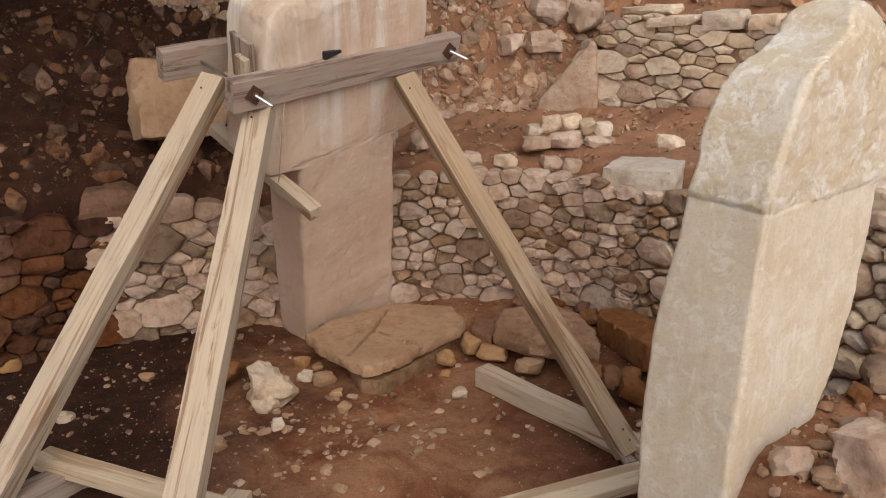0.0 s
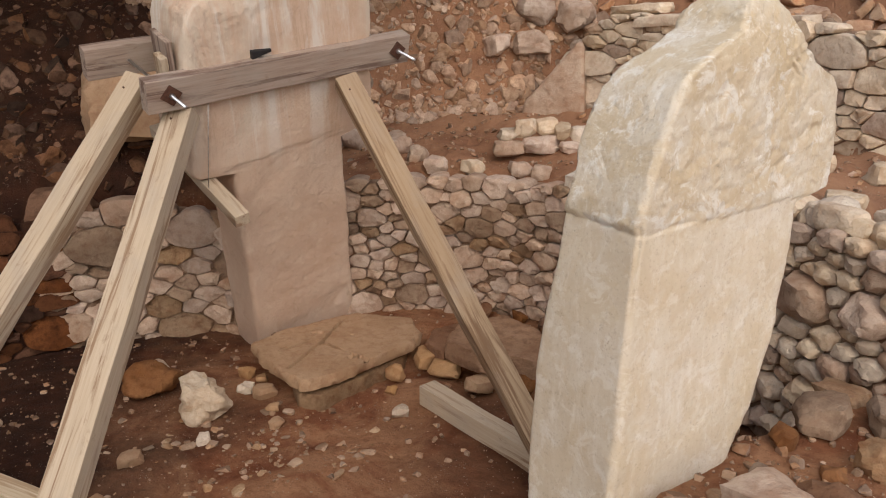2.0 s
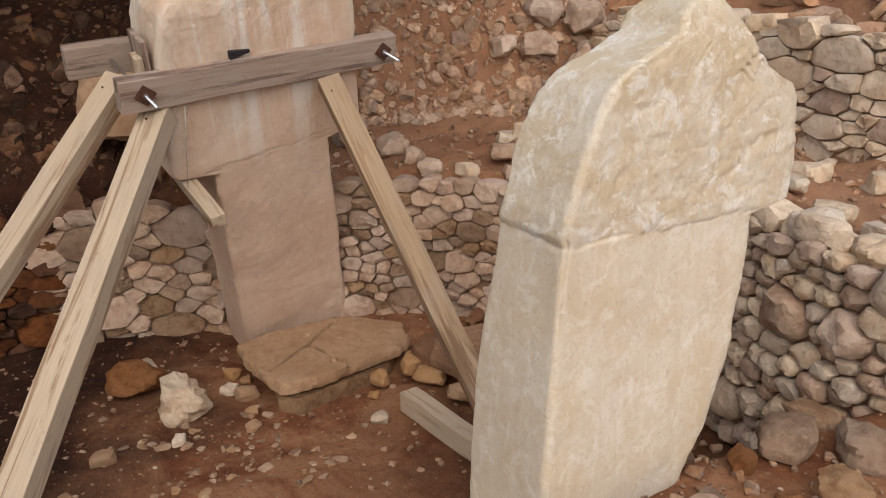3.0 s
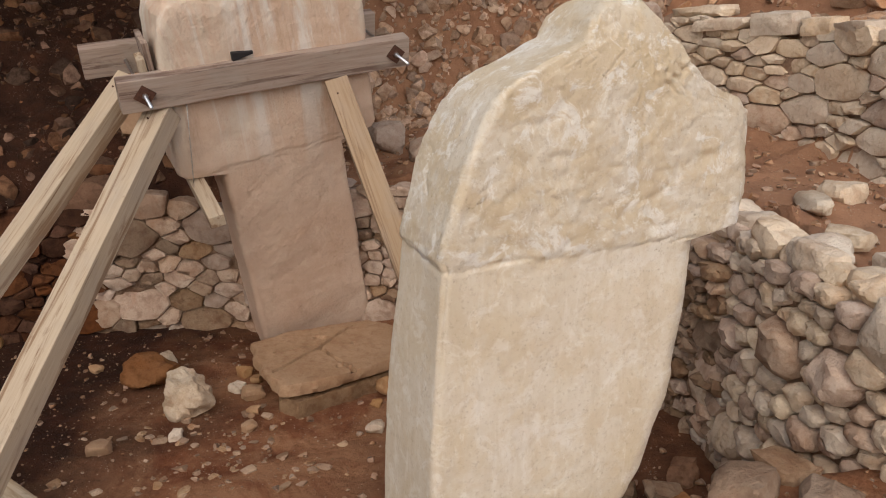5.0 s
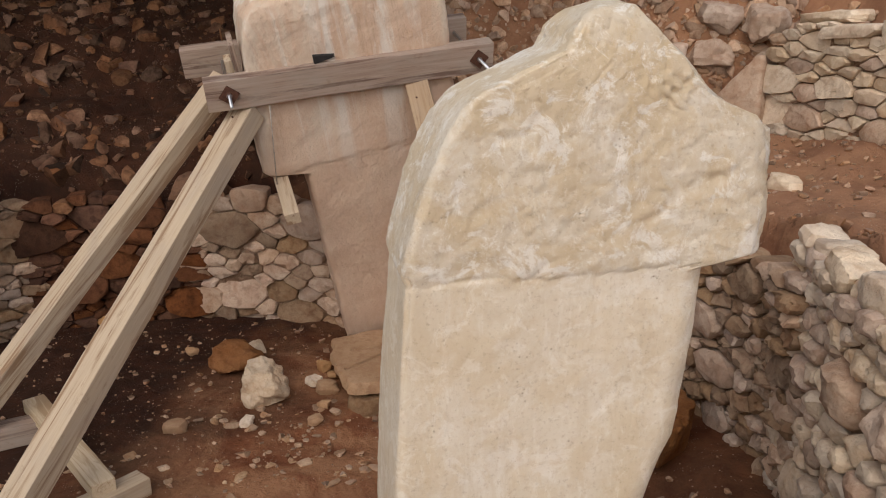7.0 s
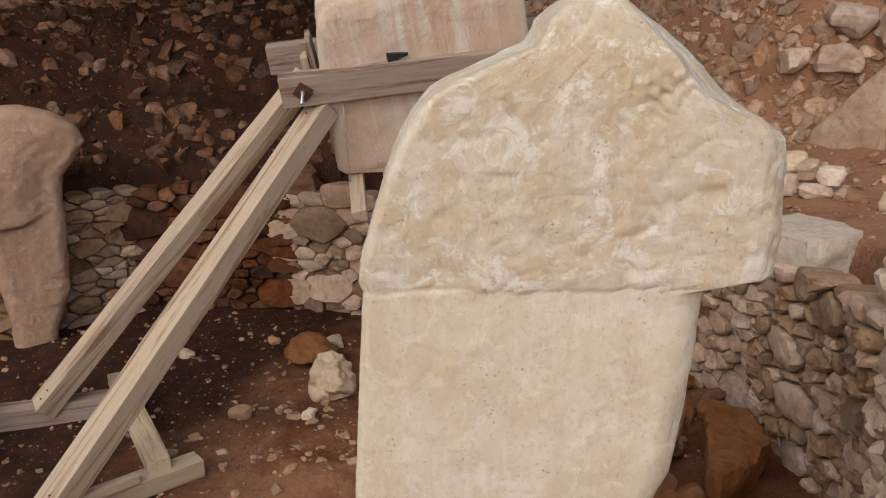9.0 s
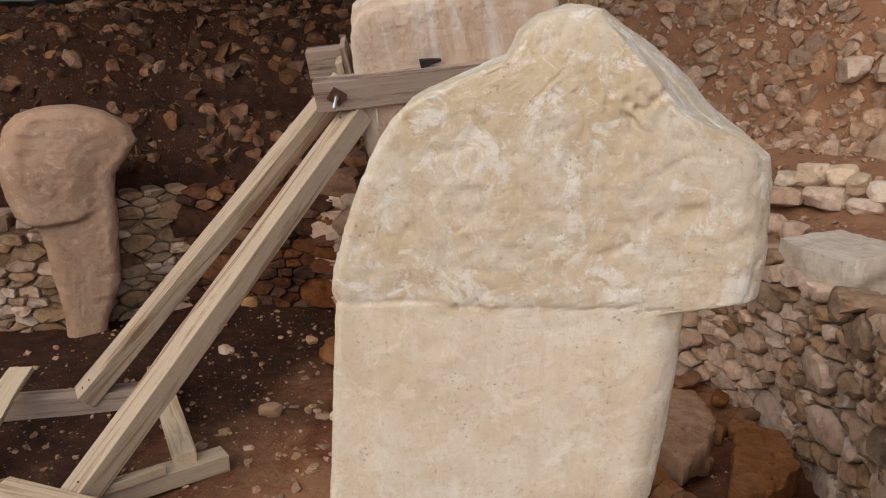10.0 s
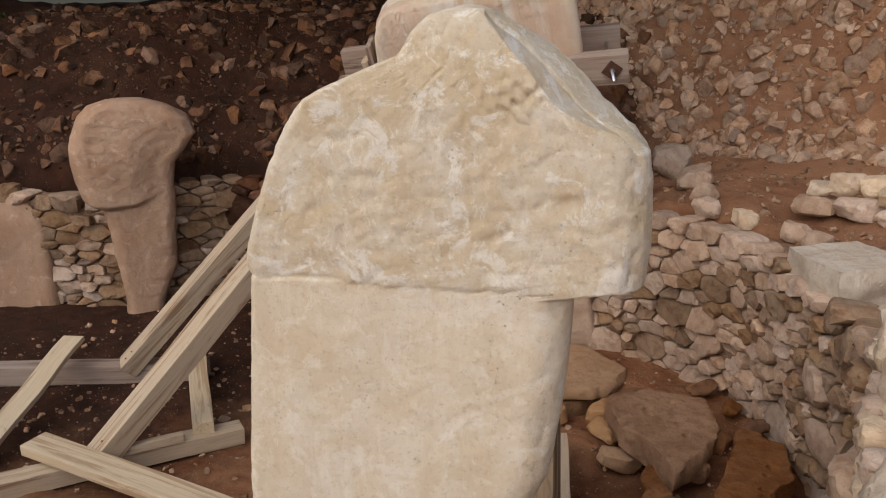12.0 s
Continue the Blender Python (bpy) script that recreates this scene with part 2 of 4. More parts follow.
# strength of the moist earth and painted shade in the west soil
DAMP_SHADE = 0.95
M_DUST = dust_material()
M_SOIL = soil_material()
M_WALL = stone_material("wall_limestone", (0.47, 0.335, 0.245), (0.57, 0.45, 0.35), (0.30, 0.19, 0.13), 0.17, soil=(0.38, 0.21, 0.13))
M_WALL_PALE = stone_material("pale_limestone", (0.58, 0.455, 0.33), (0.67, 0.57, 0.44), (0.42, 0.30, 0.2), 0.14, soil=(0.48, 0.31, 0.2))
M_TAN = stone_material("tan_limestone", (0.26, 0.168, 0.103), (0.36, 0.255, 0.168), (0.16, 0.085, 0.05), 0.22, soil=(0.23, 0.11, 0.057))
# earth-stained stone with the west side's shade mixed into the colour
M_WALL_DARK = stone_material("stained_shaded_stone", (0.07, 0.029, 0.015), (0.14, 0.063, 0.033), (0.03, 0.012, 0.007), 0.5, soil=(0.10, 0.04, 0.02))
M_RUBBLE = stone_material("rubble_stone", (0.41, 0.265, 0.175), (0.51, 0.37, 0.265), (0.18, 0.10, 0.06), 0.3, True)
# stained rubble of the west bank, its shade painted into the tones
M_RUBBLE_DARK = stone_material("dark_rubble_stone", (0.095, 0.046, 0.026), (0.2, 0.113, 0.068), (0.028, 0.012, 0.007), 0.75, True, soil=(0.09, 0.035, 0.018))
M_PEBBLE = stone_material("pebble_stone", (0.30, 0.175, 0.105), (0.44, 0.31, 0.21), (0.2, 0.1, 0.055), 0.45, True)
M_CHIP = stone_material("pale_chip_stone", (0.33, 0.2, 0.12), (0.46, 0.33, 0.22), (0.3, 0.18, 0.1), 0.3, True)
M_BLOCK = stone_material("pale_block_limestone", (0.60, 0.50, 0.38), (0.68, 0.60, 0.48), (0.44, 0.34, 0.25), 0.08, soil=(0.5, 0.36, 0.24))
M_SLAB_OCHRE = stone_material("ochre_slab_limestone", (0.28, 0.16, 0.088), (0.36, 0.22, 0.13), (0.17, 0.085, 0.045), 0.1, soil=(0.22, 0.1, 0.05))
M_SLAB = stone_material("bench_limestone", (0.38, 0.225, 0.115), (0.46, 0.295, 0.165), (0.29, 0.155, 0.078), 0.06, soil=(0.32, 0.16, 0.078), relief=0.45)
M_SLAB_RED = stone_material("earth_red_limestone", (0.18, 0.085, 0.04), (0.25, 0.132, 0.07), (0.1, 0.042, 0.02), 0.14, soil=(0.19, 0.08, 0.036))
M_NP = broken_pillar_material("near_pillar_limestone")
M_FP = pillar_material("braced_pillar_limestone", (0.68, 0.49, 0.355), (0.73, 0.565, 0.43), (0.52, 0.345, 0.235), (0.62, 0.42, 0.28), True, 0.4, 0.25)
M_LP = pillar_material("ochre_pillar_limestone", (0.46, 0.29, 0.19), (0.55, 0.38, 0.27), (0.27, 0.155, 0.095), (0.42, 0.24, 0.135))
M_WOOD = wood_material("sawn_pine", (0.44, 0.34, 0.23), (0.54, 0.44, 0.32), (0.20, 0.105, 0.05), 0.3)
M_WOOD_BROWN = wood_material("brown_pine", (0.30, 0.2, 0.115), (0.42, 0.3, 0.185), (0.15, 0.08, 0.04), 0.25)
M_WOOD_GREY = wood_material("weathered_pine", (0.27, 0.19, 0.145), (0.42, 0.335, 0.275), (0.10, 0.055, 0.04), 0.55)
M_WOOD_YELLOW = wood_material("yellow_pine", (0.52, 0.41, 0.265), (0.64, 0.53, 0.385), (0.34, 0.22, 0.12), 0.1)
M_STEEL = plain_material("zinc_steel", (0.62, 0.63, 0.64), 0.32, 1.0, 80, 0.15)
M_RUST = plain_material("rusty_steel", (0.09, 0.04, 0.025), 0.8, 0.3, 60)
M_BLACK = plain_material("black_rubber", (0.02, 0.018, 0.018), 0.7)
M_WIRE = plain_material("galvanised_wire", (0.5, 0.45, 0.4), 0.45, 0.6)


# ---- builders ----------------------------------------------------------
def empty(name, m=None):
    ob = new(name)
    ob.empty_display_size = 0.1
    if m is not None:
        ob.matrix_world = m
    return ob


def part(name, bm, material, parent=None, label="", m=None, smooth=False):
    """Links a bmesh (or a mesh) as one mesh object under parent."""
    if isinstance(bm, bmesh.types.BMesh):
        me = bpy.data.meshes.new(name)
        bm.to_mesh(me)
        bm.free()
    else:
        me = bm
    if not me.materials:
        me.materials.append(material)
    if smooth:
        me.polygons.foreach_set("use_smooth", [True] * len(me.polygons))
    ob = new(name, me)
    if parent is not None:
        ob.parent = parent
    if m is not None:
        ob.matrix_local = m
    if label:
        ob["label"] = label
    return ob


def axes(origin, x, z):
    """A pose with its x axis along x and its z axis near z."""
    x = Vector(x).normalized()
    y = Vector(z).cross(x).normalized()
    z = x.cross(y)
    m = Matrix((x, y, z)).transposed().to_4x4()
    m.translation = origin
    return m


def box_bm(sx, sy, sz, bevel=0.006, cuts=0, wobble=0.0, seed=0):
    """A box centred on the origin, its edges eased."""
    bm = bmesh.new()
    bmesh.ops.create_cube(bm, size=1.0, matrix=Matrix.Diagonal((sx, sy, sz, 1)))
    if bevel:
        bmesh.ops.bevel(bm, geom=bm.edges[:], offset=bevel, segments=2, affect="EDGES", profile=0.6)
    if cuts:
        long = [e for e in bm.edges if abs((e.verts[0].co - e.verts[1].co).x) > sx * 0.5]
        bmesh.ops.subdivide_edges(bm, edges=long, cuts=cuts, use_grid_fill=True)
        for vert in bm.verts:
            p = Vector((vert.co.x * 2.5 + seed * 9.1, seed, vert.co.y * 3))
            vert.co.y += wobble * noise.noise(p)
            vert.co.z += wobble * noise.noise(p + Vector((31, 7, 3)))
    return bm


def timber(name, a, b, wide, high, material, parent=None, up=(0, 0, 1), label="", seed=1):
    """A sawn timber whose axis runs from a to b."""
    a, b = Vector(a), Vector(b)
    bm = box_bm((b - a).length, wide, high, 0.005, 7, 0.008, seed)
    return part(name, bm, material, parent, label, axes((a + b) / 2, b - a, up))


def rod_bm(length, radius, sides=10):
    bm = bmesh.new()
    bmesh.ops.create_cone(bm, cap_ends=True, segments=sides, radius1=radius, radius2=radius, depth=length,
                          matrix=Matrix.Rotation(radians(90), 4, "Y"))
    return bm


def stone_arrays(seed, n=4, boxy=0.55, rough=0.16, cuts=4, reach=(0.62, 0.85)):
    """Vertices (in a unit box) and quads of one rough, broken stone."""
    rng = random.Random(seed)
    bm = bmesh.new()
    bmesh.ops.create_cube(bm, size=2.0)
    bmesh.ops.subdivide_edges(bm, edges=bm.edges[:], cuts=n - 1, use_grid_fill=True)
    planes = []
    for _ in range(cuts):
        d = Vector((rng.gauss(0, 1), rng.gauss(0, 1), rng.gauss(0, 1))).normalized()
        planes.append((d, rng.uniform(*reach)))
    off = Vector((rng.uniform(-50, 50), rng.uniform(-50, 50), rng.uniform(-50, 50)))
    for vert in bm.verts:
        p = vert.co
        s = p.normalized()
        q = s.lerp(p / 1.25, boxy)
        for d, h in planes:
            over = q.dot(d) - h
            if over > 0:
                q = q - d * over * 0.92
        q = q + s * rough * (noise.noise(q * 1.1 + off) + 0.45 * noise.noise(q * 2.7 + off))
        vert.co = q
    lo = [min(v.co[i] for v in bm.verts) for i in range(3)]
    hi = [max(v.co[i] for v in bm.verts) for i in range(3)]
    for vert in bm.verts:
        for i in range(3):
            vert.co[i] = (vert.co[i] - lo[i]) / (hi[i] - lo[i]) - 0.5
    bmesh.ops.recalc_face_normals(bm, faces=bm.faces)
    verts = np.array([v.co[:] for v in bm.verts])
    faces = [tuple(v.index for v in f.verts) for f in bm.faces]
    bm.free()
    return verts, faces


LIB = [stone_arrays(100 + i, 4, random.Random(i).uniform(0.35, 0.8), 0.17, 3 + i % 4) for i in range(22)]
ANGULAR = [stone_arrays(200 + i, 5, random.Random(i).uniform(0.3, 0.7), 0.07, 11, (0.36, 0.72)) for i in range(24)]
SMALL = [stone_arrays(300 + i, 3, 0.5, 0.12, 7, (0.4, 0.75)) for i in range(12)]


def stone_mesh(name, arrays, material):
    me = bpy.data.meshes.new(name)
    me.from_pydata(arrays[0].tolist(), [], arrays[1])
    me.materials.append(material)
    me.polygons.foreach_set("use_smooth", [True] * len(me.polygons))
    me.set_sharp_from_angle(angle=radians(28))
    return me


def joined_stones(name, lib, placed, material):
    """One mesh out of many stones: placed holds (index, pose)."""
    allv, allf, base = [], [], 0
    for i, m in placed:
        vs, fs = lib[i]
        mm = np.array(m)
        allv.append(vs @ mm[:3, :3].T + mm[:3, 3])
        allf.extend([tuple(base + k for k in f) for f in fs])
        base += len(vs)
    me = bpy.data.meshes.new(name)
    me.from_pydata(np.concatenate(allv).tolist(), [], allf)
    me.materials.append(material)
    me.polygons.foreach_set("use_smooth", [True] * len(me.polygons))
    me.set_sharp_from_angle(angle=radians(25))
    return new(name, me)


def boulder(name, centre, size, turn=(0, 0, 0), material=None, seed=0, boxy=0.5, rough=0.2, cuts=5, n=9, fine=0.03, label="", category="stone", group=""):
    """A single stone with its own mesh."""
    vs, fs = stone_arrays(seed, n, boxy, rough, cuts)
    vs = vs * np.array(size)
    for k in range(len(vs)):
        p = Vector(vs[k])
        vs[k] += np.array(p.normalized()) * fine * (noise.noise(p * 9 + Vector((seed, 0, 0))) + 0.5 * noise.noise(p * 23))
    me = stone_mesh(name, (vs, fs), material)
    ob = new(name, me)
    ob.matrix_world = pose(*centre, *turn)
    tagged(ob, label, category, group)
    return ob


class Line:
    """A polyline in plan, walked by its length; inward is to the right of its direction."""

    def __init__(self, pts):
        self.p = np.array(pts, float)
        self.d = np.linalg.norm(np.diff(self.p, axis=0), axis=1)
        self.s = np.concatenate(([0], np.cumsum(self.d)))
        self.length = float(self.s[-1])

    def at(self, s):
        s = min(max(s, 0.0), self.length)
        i = min(int(np.searchsorted(self.s, s, side="right")) - 1, len(self.d) - 1)
        f = (s - self.s[i]) / self.d[i]
        q = self.p[i] * (1 - f) + self.p[i + 1] * f
        # direction eased over the corners
        a, b = max(s - 0.15, 0), min(s + 0.15, self.length)
        t = np.array([np.interp(b, self.s, self.p[:, k]) - np.interp(a, self.s, self.p[:, k]) for k in (0, 1)])
        t = t / np.linalg.norm(t)
        return q, t


def clip_cell(poly, nx_, nz_, lim):
    """Keeps the part of a polygon where x * nx_ + z * nz_ <= lim."""
    out = []
    for k in range(len(poly)):
        a, c = poly[k], poly[(k + 1) % len(poly)]
        da, dc = a[0] * nx_ + a[1] * nz_ - lim, c[0] * nx_ + c[1] * nz_ - lim
        if da <= 0:
            out.append(a)
        if (da < 0) != (dc < 0):
            f = da / (da - dc)
            out.append((a[0] + (c[0] - a[0]) * f, a[1] + (c[1] - a[1]) * f))
    return out


def masonry(name, label, line, z0, z1, size=(0.045, 0.12), wide=1.5, lean=0.1, seed=0, material=None, odd=None, bulge=0.035, joint=0.005, soft=1, odd_share=0.2, depth=0.16, chop=1.0, face=((1.0, 0.35), (0.95, 0.85), (0.75, 1.0), (0.38, 1.1)), fill=None):
    """A dry-stone wall: a core of earth and fitted, irregular face stones. z0, z1: functions of the way along;
    size: smallest and largest half height of a stone; wide: how much wider than high they lie."""
    rng = random.Random(seed)
    bm = bmesh.new()
    rows = []
    steps = max(6, int(line.length / 0.12))
    for k in range(steps + 1):
        s = line.length * k / steps
        q, t = line.at(s)
        n = np.array((t[1], -t[0]))
        a, c = z0(s) - 0.15, z1(s) - 0.08
        ring = []
        for back, z in ((0.012, a), (0.012, c), (0.34, c), (0.34, a)):
            p = q - n * back + n * lean * (z - z0(s))
            ring.append(bm.verts.new((p[0], p[1], z)))
        rows.append(ring)
    for r0, r1 in zip(rows, rows[1:]):
        for k in range(4):
            bm.faces.new((r0[k], r0[(k + 1) % 4], r1[(k + 1) % 4], r1[k]))
    bm.faces.new(rows[0])
    bm.faces.new(rows[-1][::-1])
    bmesh.ops.recalc_face_normals(bm, faces=bm.faces)
    wall = part(name, bm, fill or M_DUST)
    tagged(wall, label, "wall", kind="structure")
    # seeds of the stones, in a plane squeezed by wide
    lo = min(z0(s) for s in np.linspace(0, line.length, 20)) - 0.03
    hi = max(z1(s) for s in np.linspace(0, line.length, 20))
    span = line.length / wide
    seeds = []
    for k in range(9000):
        r = size[0] + (size[1] - size[0]) * (rng.random() ** 1.5) * (1.0 if k < 1500 else 0.25) * (1 if k < 5000 else 0.0)
        s, z = rng.uniform(0, span), rng.uniform(lo, hi)
        if z > z1(s * wide) - 0.75 * r or z < z0(s * wide) - 0.03:
            continue
        if all((s - a) ** 2 + (z - b_) ** 2 > (0.9 * (r + c_)) ** 2 for a, b_, c_ in seeds):
            seeds.append((s, z, r))
    arr = np.array(seeds)
    for i, (s, z, r) in enumerate(seeds):
        cut = rng.uniform(1.25, 1.7) * r
        poly = [(s + cut * math.cos(a) * 1.25, z + cut * math.sin(a)) for a in np.linspace(0, 2 * math.pi, 11)[:-1] + rng.uniform(0, 0.6)]
        d2 = (arr[:, 0] - s) ** 2 + (arr[:, 1] - z) ** 2
        for k in np.where((d2 > 0) & (d2 < (2.6 * size[1]) ** 2))[0]:
            a, c, rk = seeds[k]
            poly = clip_cell(poly, 2 * (a - s), 2 * (c - z), a * a + c * c - rk * rk - s * s - z * z + r * r)
            if len(poly) < 3:
                break
        if len(poly) < 3:
            continue
        poly = [(x * wide, y) for x, y in poly]
        cx, cz = sum(p[0] for p in poly) / len(poly), sum(p[1] for p in poly) / len(poly)
        # draw in by the joint, then ease the corners
        out = []
        for x, y in poly:
            l = math.hypot(x - cx, y - cz)
            out.append((cx + (x - cx) * max(0.3, 1 - joint / max(l, 1e-4)), cz + (y - cz) * max(0.3, 1 - joint / max(l, 1e-4))))
        poly = out
        for _ in range(soft):
            poly = [q for k in range(len(poly)) for q in
                    ((poly[k][0] * 0.84 + poly[(k + 1) % len(poly)][0] * 0.16, poly[k][1] * 0.84 + poly[(k + 1) % len(poly)][1] * 0.16),
                     (poly[k][0] * 0.16 + poly[(k + 1) % len(poly)][0] * 0.84, poly[k][1] * 0.16 + poly[(k + 1) % len(poly)][1] * 0.84))]
            keep = [poly[0]]
            for p in poly[1:]:
                if math.hypot(p[0] - keep[-1][0], p[1] - keep[-1][1]) > 0.011:
                    keep.append(p)
            poly = keep if len(keep) > 4 else poly
        m = len(poly)
        rad = max(0.02, math.sqrt(sum((x - cx) ** 2 + (y - cz) ** 2 for x, y in poly) / m))
        swell = min(bulge * rng.uniform(0.6, 1.3), rad * 0.7)
        push = rng.uniform(-0.02, 0.022)
        tx, tz = rng.uniform(-0.22, 0.22), rng.uniform(-0.3, 0.2)
        off = Vector((rng.uniform(-40, 40), rng.uniform(-40, 40), 0))
        q0, t0 = line.at(cx)
        n0 = np.array((t0[1], -t0[0]))
        org = Vector((q0[0] + n0[0] * lean * (cz - z0(cx)), q0[1] + n0[1] * lean * (cz - z0(cx)), cz))
        verts, faces = [], []
        for f, d in [(0.8, -depth), (0.98, -0.02)] + [(ff, swell * k) for ff, k in face]:
            for x, y in poly:
                ex, ez = (x - cx) * f, (y - cz) * f
                w = noise.noise(Vector((ex, ez, d)) * (0.9 / rad) + off)
                w2 = noise.noise(Vector((ex, ez, d)) * (2.6 / rad) + off)
                g = 1 + 0.09 * w2 + 0.08 * w
                dd = d + push + chop * (tx * ex + tz * ez if d > 0 else 0) + chop * (0.6 * w + 0.55 * w2) * swell * (d > 0)
                verts.append((t0[0] * ex * g + n0[0] * dd, t0[1] * ex * g + n0[1] * dd, ez * g))
        for k in range(5):
            for a in range(m):
                c = (a + 1) % m
                faces.append((k * m + a, k * m + c, (k + 1) * m + c, (k + 1) * m + a))
        faces.append(tuple(range(5 * m, 6 * m)))
        me = bpy.data.meshes.new("stone")
        me.from_pydata(verts, [], faces)
        me.materials.append(odd if odd and rng.random() < odd_share else material)
        me.polygons.foreach_set("use_smooth", [True] * len(me.polygons))
        me.set_sharp_from_angle(angle=radians(33))
        ob = new("stone", me)
        ob.parent = wall
        ob.location = org
    return wall


def loft(rows, step, cols, sides, corner=0.05, corner_right=None, rough=(0.012, 5.0, 0.004, 22.0), extra=None, seed=0.0, cap=True):
    """A standing stone out of rows (z, left, right, front, back): rounded sections, lofted, with a broken surface.
    extra(x, z): relief added to the front."""
    rows = sorted(rows)
    zs_key = [r[0] for r in rows]
    zs = [zs_key[0]]
    for a, b in zip(zs_key, zs_key[1:]):
        k = max(1, int(math.ceil((b - a) / step)))
        zs += [a + (b - a) * (i + 1) / k for i in range(k)]
    bm = bmesh.new()
    rings = []
    total = 2 * (cols + sides)
    for z in zs:
        left, right, front, back = (float(np.interp(z, zs_key, [r[i] for r in rows])) for i in (1, 2, 3, 4))
        shift = float(np.interp(z, zs_key, [r[5] if len(r) > 5 else 0.0 for r in rows]))
        hw, hd = (right - left) / 2, (back - front) / 2
        cx, cy = (right + left) / 2, (front + back) / 2
        r = min(corner, hw * 0.9, hd * 0.9)
        ring = []
        for i in range(total):
            if i < cols:
                u, v = -1 + 2 * i / cols, -1.0
            elif i < cols + sides:
                u, v = 1.0, -1 + 2 * (i - cols) / sides
            elif i < 2 * cols + sides:
                u, v = 1 - 2 * (i - cols - sides) / cols, 1.0
            else:
                u, v = -1.0, 1 - 2 * (i - 2 * cols - sides) / sides
            x, y = u * hw, v * hd
            if shift and u > 0:
                x -= shift * (1 - v) / 2 * u
            ix, iy = max(-(hw - r), min(hw - r, x)), max(-(hd - r), min(hd - r, y))
            if corner_right and x > 0:
                rr = min(corner_right, hw * 0.9, hd * 0.9)
                ix, iy = min(hw - rr, x), max(-(hd - rr), min(hd - rr, y))
            dx, dy = x - ix, y - iy
            if abs(dx) > 1e-9 and abs(dy) > 1e-9:
                l = math.hypot(dx, dy)
                k = max(abs(dx), abs(dy)) / l
                dx, dy = dx * k, dy * k
            x, y = ix + dx, iy + dy
            nx, ny = (dx, dy) if dx or dy else (0, 0)
            l = math.hypot(nx, ny) or 1.0
            nx, ny = nx / l, ny / l
            px, py = cx + x, cy + y
            p = Vector((px, py, z)) + Vector((seed, seed, seed))
            a1, f1, a2, f2 = rough
            d = a1 * noise.noise(p * f1) + a1 * 0.6 * noise.noise(p * f1 * 2.1) + a2 * noise.noise(p * f2) + a2 * 0.6 * noise.noise(p * f2 * 2.3)
            if extra:
                d += extra(px, py, z, ny)
            ring.append(bm.verts.new((px + nx * d, py + ny * d, z + 0.5 * a1 * noise.noise(p * f1 + Vector((9, 9, 9))))))
        rings.append(ring)
    for r0, r1 in zip(rings, rings[1:]):
        for i in range(total):
            j = (i + 1) % total
            bm.faces.new((r0[i], r0[j], r1[j], r1[i]))
    if cap:
        # close the top with two shrinking rings
        prev = rings[-1]
        for f in (0.66, 0.33):
            cen = sum((v.co for v in rings[-1]), Vector()) / total
            cur = []
            for v in rings[-1]:
                q = cen.lerp(v.co, f)
                q.z += 0.012 * (1 - f) + 0.01 * noise.noise(q * 9)
                cur.append(bm.verts.new(q))
            for i in range(total):
                j = (i + 1) % total
                bm.faces.new((prev[i], prev[j], cur[j], cur[i]))
            prev = cur
        bm.faces.new(prev)
    bmesh.ops.recalc_face_normals(bm, faces=bm.faces)
    return bm


def smoothstep(a, b, x):
    t = np.clip((x - a) / (b - a), 0, 1)
    return t * t * (3 - 2 * t)


def value_noise(x, y, seed):
    """Smooth noise in -1..1 on arrays."""
    rng = np.random.RandomState(seed)
    grid = rng.uniform(-1, 1, (64, 64))
    xi, yi = np.floor(x).astype(int), np.floor(y).astype(int)
    fx, fy = x - xi, y - yi
    fx, fy = fx * fx * (3 - 2 * fx), fy * fy * (3 - 2 * fy)
    g = lambda i, j: grid[i % 64, j % 64]
    return (g(xi, yi) * (1 - fx) + g(xi + 1, yi) * fx) * (1 - fy) + (g(xi, yi + 1) * (1 - fx) + g(xi + 1, yi + 1) * fx) * fy


def fbm(x, y, f, seed, octaves=4):
    return sum(value_noise(x * f * 2 ** k + 17.3 * k, y * f * 2 ** k - 9.1 * k, seed + k) / 2 ** k for k in range(octaves))


def signed_distance(x, y, poly):
    """Distance to a closed polygon; negative inside."""
    p = np.array(poly, float)
    q = np.roll(p, -1, axis=0)
    best = np.full(x.shape, 1e9)
    inside = np.zeros(x.shape, bool)
    for (ax, ay), (bx, by) in zip(p, q):
        dx, dy = bx - ax, by - ay
        t = np.clip(((x - ax) * dx + (y - ay) * dy) / (dx * dx + dy * dy), 0, 1)
        best = np.minimum(best, np.hypot(x - ax - t * dx, y - ay - t * dy))
        if ay != by:
            cross = ((ay > y) != (by > y)) & (x < (bx - ax) * (y - ay) / (by - ay) + ax)
            inside ^= cross
    return np.where(inside, -best, best)


# ---- ground ------------------------------------------------------------
WALL_W = [(-4.75, 2.3), (-4.3, 3.1), (-3.75, 3.55), (-3.5, 4.15), (-3.38, 4.62), (-2.9, 5.1), (-2.4, 5.48), (-1.75, 5.7), (-1.3, 5.8)]
WALL_N = [(-1.3, 5.8), (-0.6, 5.95), (-0.15, 5.95), (0.3, 5.97), (0.75, 5.86), (1.05, 5.68), (1.36, 5.42), (1.62, 5.16), (1.88, 4.88), (2.02, 4.55)]
WALL_E = [(1.96, 4.72), (2.08, 4.25), (2.2, 3.9), (2.33, 3.62), (2.55, 3.3), (2.9, 2.95)]
